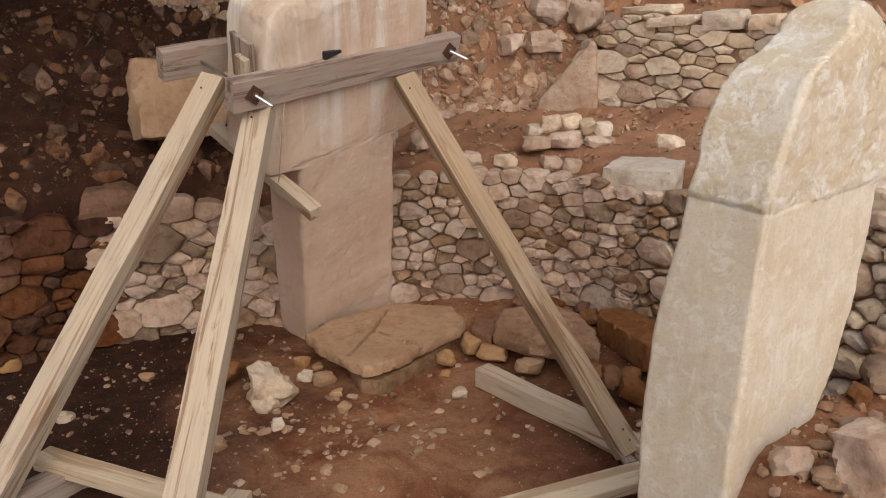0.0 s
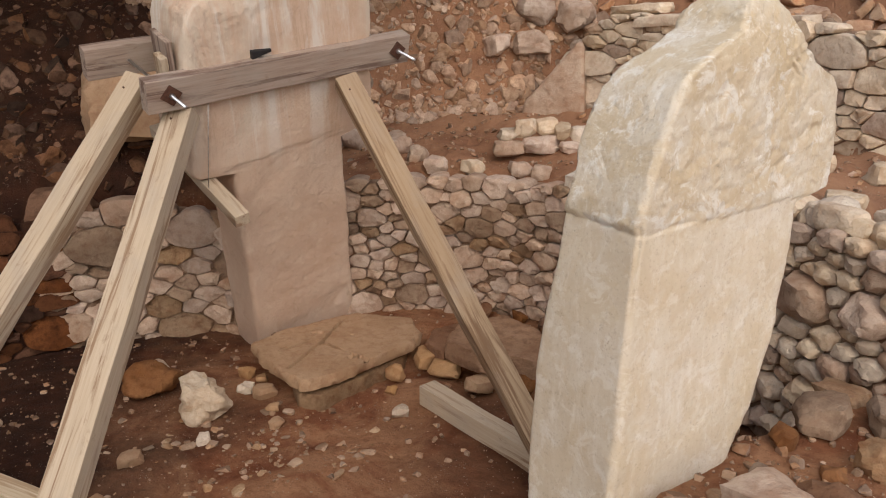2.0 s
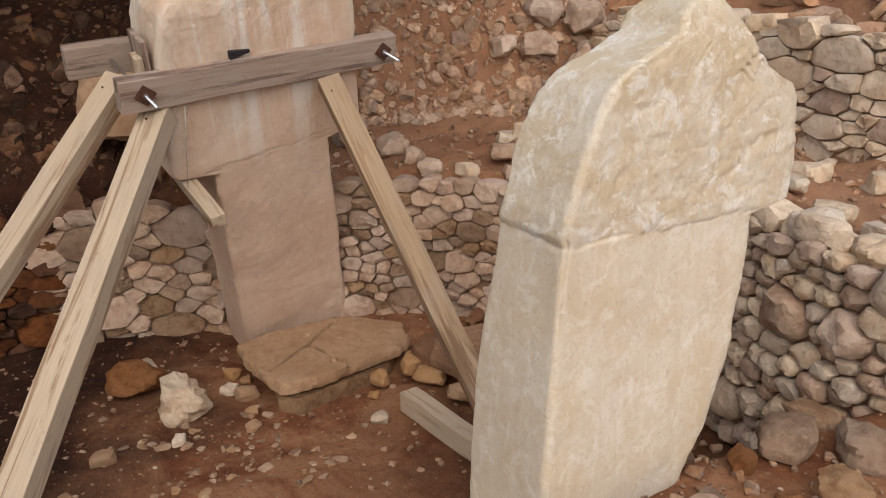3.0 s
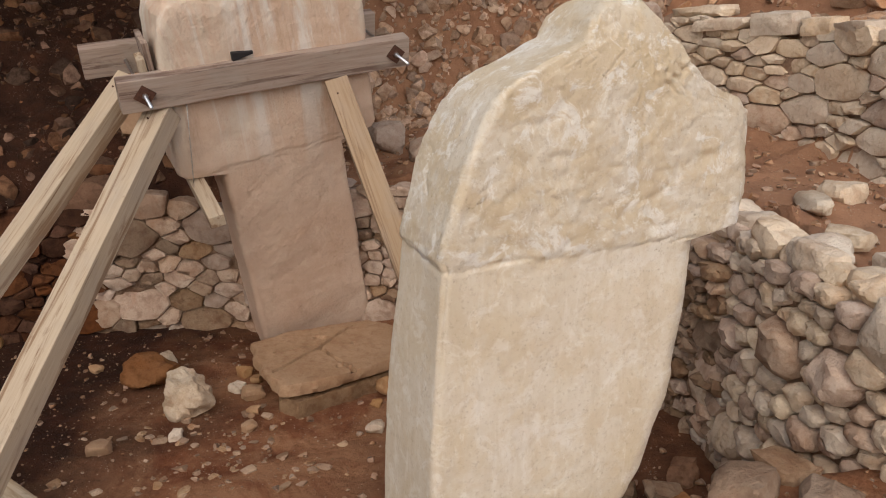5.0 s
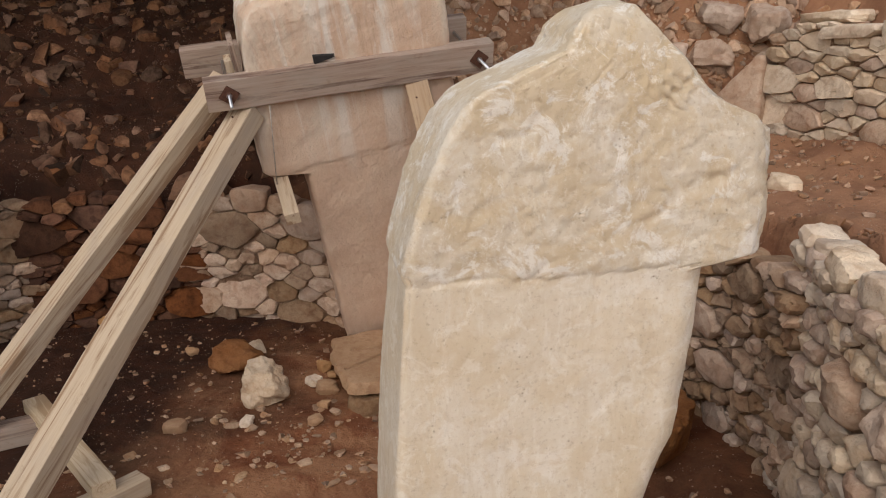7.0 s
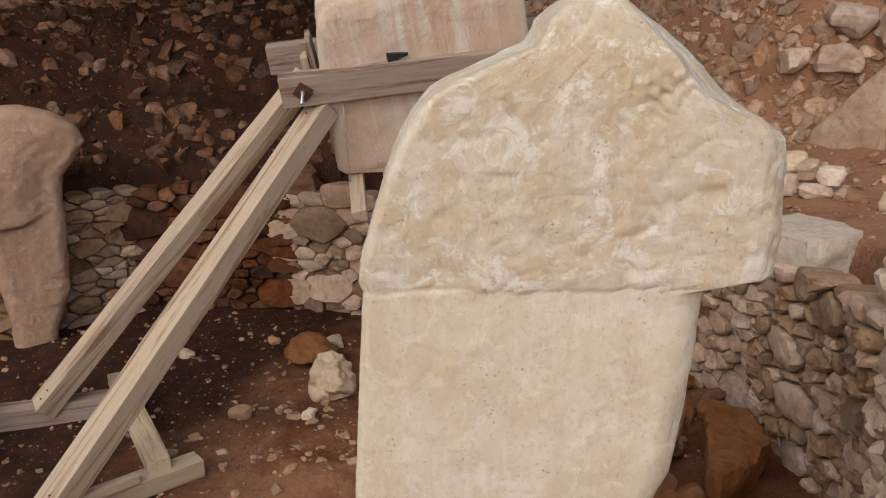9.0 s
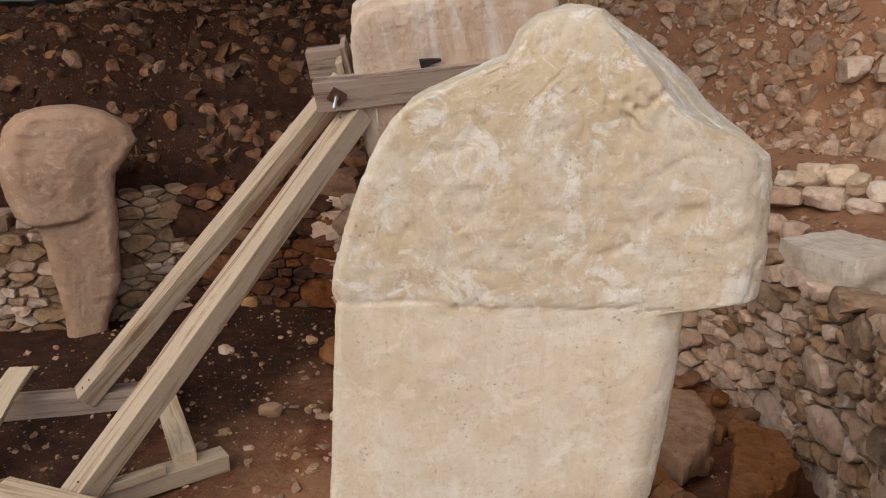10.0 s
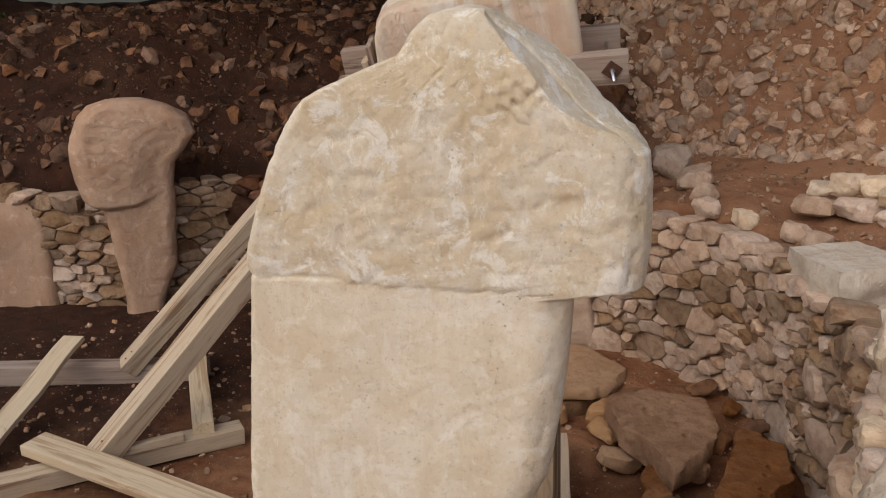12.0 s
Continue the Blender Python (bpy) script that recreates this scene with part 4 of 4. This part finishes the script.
for k, (nm, a, b, w_, h_, mat, lab) in enumerate(GROUND_TIMBERS):
    tagged(timber(nm, a, b, w_, h_, mat, None, (0, 0, 1), "", 20 + k), lab, "timber")
ga, gb = Vector((0.86, 4.07, 0.26)), Vector((1.03, 3.78, 0.04))
part("gusset_board", box_bm((gb - ga).length, 0.10, 0.03, 0.003), M_WOOD_GREY, props[2][0], "thin grey gusset board", props[2][1].inverted() @ axes((ga + gb) / 2, gb - ga, (0.6, -0.6, 0.6)))
for ob, m_, length, w_, h_ in props:
    # nails driven in near the foot and the head
    for end in (-0.46, 0.45, 0.475):
        bm = bmesh.new()
        bmesh.ops.create_cone(bm, cap_ends=True, segments=8, radius1=0.006, radius2=0.005, depth=0.008)
        part("nail", bm, M_RUST, ob, "rusty nail head", Matrix.Translation((end * length, 0.02 * (1 if end > 0 else -1), h_ / 2 + 0.002)))


# ---- bench slabs and stones along the wall -----------------------------
def slab(name, outline, top, thick, material, label, seed, tilt=(0, 0), pits=0, cracks=()):
    """A flat stone with an irregular outline, rounded rim and worn top."""
    rng = random.Random(seed)
    pts = np.array(outline, float)
    cen = pts.mean(0)
    # round the outline
    dense = []
    n = len(pts)
    for i in range(n):
        a, b = pts[i], pts[(i + 1) % n]
        for f in np.linspace(0, 1, 28, endpoint=False):
            dense.append(a * (1 - f) + b * f)
    dense = np.array(dense)
    for _ in range(3):
        dense = (np.roll(dense, 1, 0) + dense * 2 + np.roll(dense, -1, 0)) / 4
    m = len(dense)
    hollows = [(cen + np.array((rng.uniform(-0.22, 0.22), rng.uniform(-0.22, 0.22))), rng.uniform(0.012, 0.028)) for _ in range(pits)]
    bm = bmesh.new()
    rings = []
    profile = [(0.9, -thick), (0.985, -thick * 0.8), (1.0, -thick * 0.45), (0.995, -0.016), (0.975, 0.0)] + [(f, 0.003) for f in np.linspace(0.95, 0.04, 64)]
    for scale, z in profile:
        ring = []
        for p in dense:
            q = cen + (p - cen) * scale
            v = Vector((q[0], q[1], z))
            rim = 0.026 if scale > 0.9 else 0.0
            o = rim * (noise.noise(v * 7 + Vector((seed, 0, 0))) + 0.6 * noise.noise(v * 24))
            zz = z + 0.005 * noise.noise(v * 5) + 0.002 * noise.noise(v * 22)
            if z > -0.005:
                for hc, hr in hollows:
                    dd = np.linalg.norm(q - hc)
                    if dd < hr * 1.5:
                        zz -= 0.03 * math.exp(-(dd / hr) ** 4)
                for (ax, ay), (bx, by) in cracks:
                    t = min(1.0, max(0.0, ((q[0] - ax) * (bx - ax) + (q[1] - ay) * (by - ay)) / ((bx - ax) ** 2 + (by - ay) ** 2)))
                    dd = math.hypot(q[0] - ax - t * (bx - ax), q[1] - ay - t * (by - ay)) + 0.012 * noise.noise(v * 16)
                    if abs(dd) < 0.010:
                        zz -= 0.04
            q = q + (p - cen) / max(1e-6, np.linalg.norm(p - cen)) * o
            zz += tilt[0] * (q[0] - cen[0]) + tilt[1] * (q[1] - cen[1])
            ring.append(bm.verts.new((q[0] - cen[0], q[1] - cen[1], zz)))
        rings.append(ring)
    for r0, r1 in zip(rings, rings[1:]):
        for i in range(m):
            j = (i + 1) % m
            bm.faces.new((r0[i], r0[j], r1[j], r1[i]))
    bm.faces.new(rings[0][::-1])
    bm.faces.new(rings[-1])
    bmesh.ops.recalc_face_normals(bm, faces=bm.faces)
    ob = part(name, bm, material, None, "", Matrix.Translation((cen[0], cen[1], top)), True)
    ob.data.set_sharp_from_angle(angle=radians(40))
    return tagged(ob, label, "stone slab")


slab("bench_slab", [(-0.98, 5.13), (-0.78, 4.87), (-0.5, 4.6), (-0.3, 4.75), (0.1, 5.22), (0.17, 5.42), (0.08, 5.66), (-0.35, 5.75), (-0.8, 5.42)], 0.20, 0.09, M_SLAB, "flat cracked limestone bench slab at a pillar's foot", 1, (0, 0), 5, (((-0.42, 5.6), (-0.5, 5.2)), ((-0.5, 5.2), (-0.62, 4.8)), ((-0.5, 5.2), (-0.15, 4.95)), ((-0.52, 5.25), (-0.75, 5.05))))
slab("bench_base", [(-0.72, 5.12), (-0.54, 4.66), (-0.4, 4.62), (0.06, 5.24), (0.06, 5.6), (-0.4, 5.66)], 0.09, 0.2, M_TAN, "rough stone footing under a bench slab", 2)
slab("bench_slab", [(0.2, 5.3), (0.24, 5.5), (0.5, 5.64), (0.66, 5.58), (0.42, 5.4), (0.34, 5.12)], 0.19, 0.12, M_SLAB_RED, "low reddish bench slab beside the ring wall", 7, (0.02, 0.05), 0)
slab("bench_slab", [(0.36, 5.08), (0.43, 5.34), (0.75, 5.5), (0.96, 5.3), (1.05, 5.0), (1.03, 4.78), (0.8, 4.88), (0.58, 4.92)], 0.29, 0.16, M_SLAB_OCHRE, "worn pitted limestone bench slab beside the ring wall", 3, (0.0, 0.05), 6)
slab("bench_slab", [(1.1, 5.2), (1.14, 5.36), (1.3, 5.36), (1.48, 5.1), (1.5, 4.86), (1.4, 4.6), (1.3, 4.68), (1.25, 4.86)], 0.32, 0.2, M_SLAB_RED, "pitted reddish limestone slab lying below the ring wall", 4, (0.06, -0.02), 10)

random.seed(5)
for k, (x, y, z, sx, sy, sz) in enumerate([(0.2, 5.25, 0.08, 0.2, 0.14, 0.12), (0.02, 5.06, 0.06, 0.14, 0.1, 0.1), (0.35, 5.1, 0.07, 0.22, 0.15, 0.13), (0.6, 4.92, 0.06, 0.25, 0.15, 0.12), (0.9, 4.86, 0.1, 0.2, 0.16, 0.16),
                                            (0.98, 4.72, 0.08, 0.17, 0.15, 0.15), (1.1, 4.66, 0.09, 0.2, 0.15, 0.18), (0.98, 5.03, 0.16, 0.17, 0.16, 0.14), (1.08, 5.38, 0.22, 0.16, 0.14, 0.12), (1.2, 4.5, 0.1, 0.2, 0.18, 0.16),
                                            (0.93, 5.3, 0.2, 0.16, 0.18, 0.12), (1.05, 5.55, 0.24, 0.2, 0.1, 0.08), (0.6, 5.72, 0.24, 0.2, 0.1, 0.07), (0.85, 5.6, 0.25, 0.17, 0.1, 0.08), (1.22, 4.72, 0.07, 0.18, 0.15, 0.14)]):
    boulder("footing_stone", (x, y, z), (sx, sy, sz), (random.uniform(-10, 10), random.uniform(-10, 10), random.uniform(0, 360)), M_SLAB_RED if k > 3 else M_SLAB, 400 + k, n=5, fine=0.01,
            label="brown limestone piece wedged along the bench", group="bench footing stones")

# loose rocks
boulder("rock", (-1.10, 4.55, 0.10), (0.36, 0.30, 0.22), (6, 8, -30), M_WALL_PALE, 501, 0.45, 0.22, 7, 12, 0.04, "angular whitish limestone rock lying on the dig floor")
boulder("rock", (-1.52, 4.80, 0.09), (0.36, 0.28, 0.2), (-4, 6, 12), M_SLAB_RED, 502, 0.6, 0.2, 6, 10, 0.03, "reddish brown rock on dark moist earth")
for k, (x, y, s) in enumerate([(-0.93, 4.84, 0.12), (-0.80, 4.82, 0.15), (-0.87, 5.0, 0.1), (-1.62, 5.1, 0.16), (-0.7, 4.62, 0.09), (-0.62, 4.42, 0.1), (-1.0, 4.25, 0.1), (-0.98, 5.05, 0.12), (-1.3, 3.97, 0.14), (-2.3, 4.3, 0.11), (-3.0, 5.0, 0.18), (-2.0, 4.85, 0.1), (0.1, 4.62, 0.12), (0.02, 4.9, 0.09)]):
    boulder("rock", (x, y, s * 0.22 + ground_at(x, y)), (s, s * 0.8, s * 0.6), (0, 0, k * 47), M_SLAB if k % 3 else M_WALL_PALE, 520 + k, n=5, fine=0.01, label="small limestone rock on bare earth", group="loose rocks")

# large stones on the terrace and wall tops
boulder("wall_top_stone", (-2.36, 5.5, 1.06), (0.46, 0.32, 0.26), (4, -3, 24), M_SLAB_RED, 603, 0.6, 0.18, 5, 10, 0.02, "large reddish brown stone on top of the ring wall")
boulder("cap_block", (1.42, 5.47, 1.25), (0.5, 0.42, 0.2), (3, -4, -33), M_BLOCK, 601, 0.98, 0.05, 2, 11, 0.014, "long pale limestone block on top of a ring wall")
boulder("block", (-1.95, 6.05, 1.74), (0.8, 0.62, 0.62), (-6, 2, 28), M_SLAB, 602, 0.85, 0.08, 3, 12, 0.03, "large squared sandy limestone block behind a pillar")
for k, (x, y, sx, sy, sz) in enumerate([(-0.15, 6.6, 0.26, 0.24, 0.22), (-0.55, 6.9, 0.34, 0.3, 0.3), (0.22, 6.2, 0.17, 0.15, 0.14), (0.05, 6.38, 0.18, 0.16, 0.16), (0.85, 6.12, 0.2, 0.16, 0.14), (1.0, 6.05, 0.15, 0.15, 0.12),
                                        (2.0, 4.98, 0.3, 0.2, 0.12), (2.16, 4.62, 0.28, 0.18, 0.12), (2.36, 4.85, 0.40, 0.14, 0.09), (2.5, 5.0, 0.24, 0.2, 0.18), (2.85, 4.85, 0.26, 0.22, 0.16), (1.75, 6.1, 0.22, 0.18, 0.14), (-0.45, 6.15, 0.2, 0.18, 0.14), (0.5, 6.15, 0.16, 0.16, 0.13), (2.42, 4.3, 0.2, 0.16, 0.1), (2.55, 4.05, 0.16, 0.14, 0.09)]):
    boulder("terrace_stone", (x, y, ground_at(x, y) + 0.22 * sz), (sx, sy, sz), (random.uniform(-8, 8), random.uniform(-8, 8), random.uniform(0, 360)), M_WALL_PALE if k > 5 else M_WALL, 620 + k, n=6, fine=0.015, label="loose limestone lying at the edge of the terrace", group="terrace stones")

# loose stones along the top of the east ring wall
random.seed(21)
for k in range(15):
    s = 0.08 + k * (line_e.length - 0.5) / 14
    q, t = line_e.at(s)
    back = random.uniform(0.0, 0.12)
    x, y, d = q[0] - t[1] * back, q[1] + t[0] * back, random.uniform(0.15, 0.29)
    boulder("wall_top_stone", (x, y, 1.43 + d * 0.12), (d, d * random.uniform(0.7, 0.95), d * random.uniform(0.45, 0.65)), (random.uniform(-10, 10), random.uniform(-10, 10), random.uniform(0, 360)), M_WALL_PALE, 900 + k, 0.35, 0.2, 5, 7, 0.012,
            "rounded pale limestone lying loose on a wall top", "stone", "wall top stones")

# large blocks above the leaning slab and flat caps on the terrace wall
for k, (x, y, z, sx, sy, sz, rz) in enumerate([(0.98, 7.98, 2.02, 0.36, 0.3, 0.24, 5), (0.66, 7.96, 2.0, 0.22, 0.24, 0.2, 40), (1.0, 8.05, 2.3, 0.36, 0.3, 0.26, 10), (1.38, 7.98, 2.26, 0.36, 0.34, 0.3, -8), (1.44, 7.84, 1.98, 0.2, 0.22, 0.16, 20)]):
    boulder("bank_block", (x, y, z), (sx, sy, sz), (random.uniform(-8, 8), random.uniform(-8, 8), rz), M_WALL, 640 + k, 0.45, 0.2, 6, 8, 0.02, "large beige limestone block set in the cut bank", "stone", "bank blocks")
for k, (x, y, z, sx, sy, sz, rz) in enumerate([(1.86, 7.42, 2.33, 0.62, 0.26, 0.09, -48), (2.02, 7.16, 2.25, 0.5, 0.22, 0.09, -44), (2.36, 6.9, 2.27, 0.36, 0.24, 0.16, -40), (2.6, 6.66, 2.26, 0.3, 0.22, 0.12, -50), (2.75, 6.3, 2.26, 0.34, 0.2, 0.1, -62)]):
    boulder("capstone", (x, y, z), (sx, sy, sz), (3, -4, rz), M_WALL_PALE, 650 + k, 0.8, 0.1, 4, 7, 0.015, "flat pale capstone on top of a terrace wall", "stone", "capstones")

# small stack of stones on the terrace
for k, (dx, dz, sx, sz) in enumerate([(-0.3, 0.04, 0.3, 0.13), (0.0, 0.07, 0.34, 0.15), (0.27, 0.06, 0.24, 0.11), (-0.3, 0.16, 0.19, 0.1), (-0.15, 0.215, 0.2, 0.15), (0.05, 0.22, 0.21, 0.16), (0.19, 0.2, 0.14, 0.13), (0.34, 0.18, 0.18, 0.12), (0.12, 0.03, 0.1, 0.07), (0.4, 0.05, 0.12, 0.08)]):
    x, y = 1.02 + 0.85 * dx, 6.5 + 0.02 * k - 0.1 * (dx > 0.1)
    boulder("stacked_stone", (x, y, 1.27 + 0.85 * dz), (sx * 0.92, 0.2, sz), (random.uniform(-5, 5), random.uniform(-6, 6), random.uniform(-14, 14)), M_WALL if k < 3 else M_WALL_PALE, 660 + k, 0.5, 0.2, 5, 6, 0.012, "pale block in a small heap of stones on the terrace", "stone", "stacked stones")

# rubble at the foot of the free-standing pillar
random.seed(8)
for k, (x, y, s) in enumerate([(1.52, 2.42, 0.34), (1.26, 2.5, 0.15), (1.62, 2.75, 0.12), (1.78, 2.55, 0.28), (1.42, 2.62, 0.1), (1.95, 3.15, 0.25), (1.75, 3.0, 0.13), (2.05, 2.85, 0.2), (1.6, 2.6, 0.12), (1.86, 2.8, 0.1), (2.2, 3.1, 0.22), (1.35, 2.38, 0.12), (1.72, 3.2, 0.12), (2.1, 3.35, 0.2), (1.95, 3.45, 0.16), (1.85, 3.62, 0.2), (1.7, 3.75, 0.18), (1.9, 3.9, 0.2), (1.6, 3.5, 0.16), (1.75, 4.1, 0.2), (1.55, 4.2, 0.22), (1.85, 4.3, 0.18)]):
    boulder("rubble_rock", (x, y, ground_at(x, y) + 0.2 * s), (s, s * random.uniform(0.7, 0.95), s * random.uniform(0.5, 0.75)), (random.uniform(-15, 15), random.uniform(-15, 15), random.uniform(0, 360)), M_WALL if k in (0, 1) else M_TAN if k % 3 else M_SLAB_RED, 700 + k, n=7, fine=0.015,
            label="rough tan limestone rubble on the earth bank", group="rubble at the pillar's foot")


# ---- rubble in the cut banks, pebbles ----------------------------------
def scatter(seed, count, lib, choose, size, flat=0.65, sink=0.15, gap=0.0):
    """Stones set into the ground; choose(rng) gives x, y or None."""
    rng = random.Random(seed)
    out, taken, tries = [], [], 0
    while len(out) < count and tries < count * 12:
        tries += 1
        p = choose(rng)
        if p is None:
            continue
        x, y = p
        s = size(rng)
        if gap and any((x - a) ** 2 + (y - b) ** 2 < (gap * (s + c)) ** 2 for a, b, c in taken[-400:]):
            continue
        taken.append((x, y, s))
        nrm = ground_normal(x, y)
        m = nrm.to_track_quat("Z", "Y").to_matrix().to_4x4()
        m = Matrix.Translation(Vector((x, y, ground_at(x, y))) + nrm * s * sink) @ m @ Matrix.Rotation(rng.uniform(0, 6.28), 4, "Z") @ Matrix.Rotation(rng.uniform(-0.3, 0.3), 4, "X")
        out.append((rng.randrange(len(lib)), m @ Matrix.Diagonal((s, s * rng.uniform(0.6, 0.95), s * flat * rng.uniform(0.7, 1.2), 1))))
    return out


def in_west_bank(rng):
    x, y = rng.uniform(-6.4, -1.3), rng.uniform(2.0, 8.6)
    d = lookup(SD_PIT, x, y)
    if d < 0.2 or (0.75 < d < 1.15 and rng.random() < 0.7):
        return None
    return x, y


def in_north_bank(rng):
    x, y = rng.uniform(-2.6, 1.55), rng.uniform(7.3, 8.5)
    d = lookup(SD_UPPER, x, y)
    return (x, y) if -0.02 < d < 0.6 else None


def in_east_bank(rng):
    x, y = rng.uniform(1.5, 5.5), rng.uniform(4.5, 9.5)
    d = lookup(SD_UPPER, x, y)
    return (x, y) if 0.2 < d < 1.3 else None


def on_terrace(rng):
    x, y = rng.uniform(-1.4, 3.4), rng.uniform(3.4, 7.9)
    d = lookup(SD_PIT, x, y)
    return (x, y) if d > 0.22 else None


def on_floor(rng):
    x, y = rng.uniform(-3.4, 2.3), rng.uniform(2.2, 5.9)
    d = lookup(SD_PIT, x, y)
    return (x, y) if d < -0.1 else None


def on_floor_middle(rng):
    x, y = rng.gauss(-0.75, 0.45), rng.gauss(4.1, 0.35)
    return (x, y)


def on_mound(rng):
    x, y = rng.uniform(1.0, 2.6), rng.uniform(2.0, 4.3)
    d = lookup(SD_PIT, x, y)
    return (x, y) if d < -0.05 else None


tagged(joined_stones("bank_rubble", ANGULAR, scatter(51, 2200, ANGULAR, in_west_bank, lambda r: 0.03 + 0.21 * r.random() ** 2.5, flat=0.7, sink=-0.02, gap=0.24), M_RUBBLE_DARK), "earth-stained rubble stones stuck in the cut bank, colour darkened for shade", "rubble", kind="stuff")
tagged(joined_stones("bank_rubble", ANGULAR, scatter(52, 2600, ANGULAR, in_north_bank, lambda r: 0.03 + 0.17 * r.random() ** 2.0, flat=0.7, sink=0.0, gap=0.1), M_RUBBLE), "reddish beige rubble stones packed in the cut bank", "rubble", kind="stuff")
tagged(joined_stones("bank_rubble", ANGULAR, scatter(53, 200, ANGULAR, in_east_bank, lambda r: 0.06 + 0.2 * r.random() ** 1.5, gap=0.3), M_PEBBLE), "pale stones in the earth above a terrace wall", "rubble", kind="stuff")
tagged(joined_stones("gravel", SMALL, scatter(58, 2600, SMALL, in_west_bank, lambda r: 0.012 + 0.05 * r.random() ** 3, flat=0.8), M_RUBBLE_DARK), "small stone chips in the moist bank, colour darkened for shade", "gravel", kind="stuff")
tagged(joined_stones("gravel", SMALL, scatter(59, 2200, SMALL, in_north_bank, lambda r: 0.012 + 0.045 * r.random() ** 2.5, flat=0.8), M_RUBBLE), "small reddish stone chips in the cut bank", "gravel", kind="stuff")
tagged(joined_stones("gravel", SMALL, scatter(54, 2400, SMALL, on_terrace, lambda r: 0.009 + 0.06 * r.random() ** 5), M_PEBBLE), "loose gravel and pebbles on the trodden terrace", "gravel", kind="stuff")
tagged(joined_stones("gravel", SMALL, scatter(55, 2600, SMALL, on_floor, lambda r: 0.007 + 0.045 * r.random() ** 5), M_PEBBLE), "scattered pebbles on the dig floor", "gravel", kind="stuff")
tagged(joined_stones("gravel", SMALL, scatter(56, 150, SMALL, on_floor_middle, lambda r: 0.016 + 0.08 * r.random() ** 2.6, flat=0.36, sink=0.02), M_CHIP), "pale stone chips strewn over the floor", "gravel", kind="stuff")
tagged(joined_stones("gravel", SMALL, scatter(57, 900, SMALL, on_mound, lambda r: 0.012 + 0.06 * r.random() ** 3), M_PEBBLE), "stone chips on the earth bank", "gravel", kind="stuff")


# ---- grass on the far edge of the dig ----------------------------------
def grass_mesh(seed, count):
    rng = random.Random(seed)
    verts, faces = [], []
    for _ in range(count):
        x, y = rng.uniform(-7.0, -6.3), rng.uniform(2.2, 3.7)
        z = ground_at(x, y)
        a, l, w = rng.uniform(0, 6.28), rng.uniform(0.03, 0.07), rng.uniform(0.003, 0.006)
        dx, dy = math.cos(a), math.sin(a)
        k = len(verts)
        verts += [(x - dy * w, y + dx * w, z - 0.01), (x + dy * w, y - dx * w, z - 0.01), (x + dx * l * 0.3 + dy * w * 0.7, y + dy * l * 0.3 - dx * w * 0.7, z + l * 0.6), (x + dx * l * 0.3 - dy * w * 0.7, y + dy * l * 0.3 + dx * w * 0.7, z + l * 0.6), (x + dx * l * 0.8, y + dy * l * 0.8, z + l)]
        faces += [(k, k + 1, k + 2, k + 3), (k + 3, k + 2, k + 4)]
    me = bpy.data.meshes.new("grass")
    me.from_pydata(verts, [], faces)
    me.materials.append(plain_material("grass_blade", (0.07, 0.12, 0.025), 0.6, 0.0, 8.0, 0.5))
    return me


tagged(new("grass", grass_mesh(77, 1800)), "short green grass along the top of the cut bank", "grass", kind="stuff")
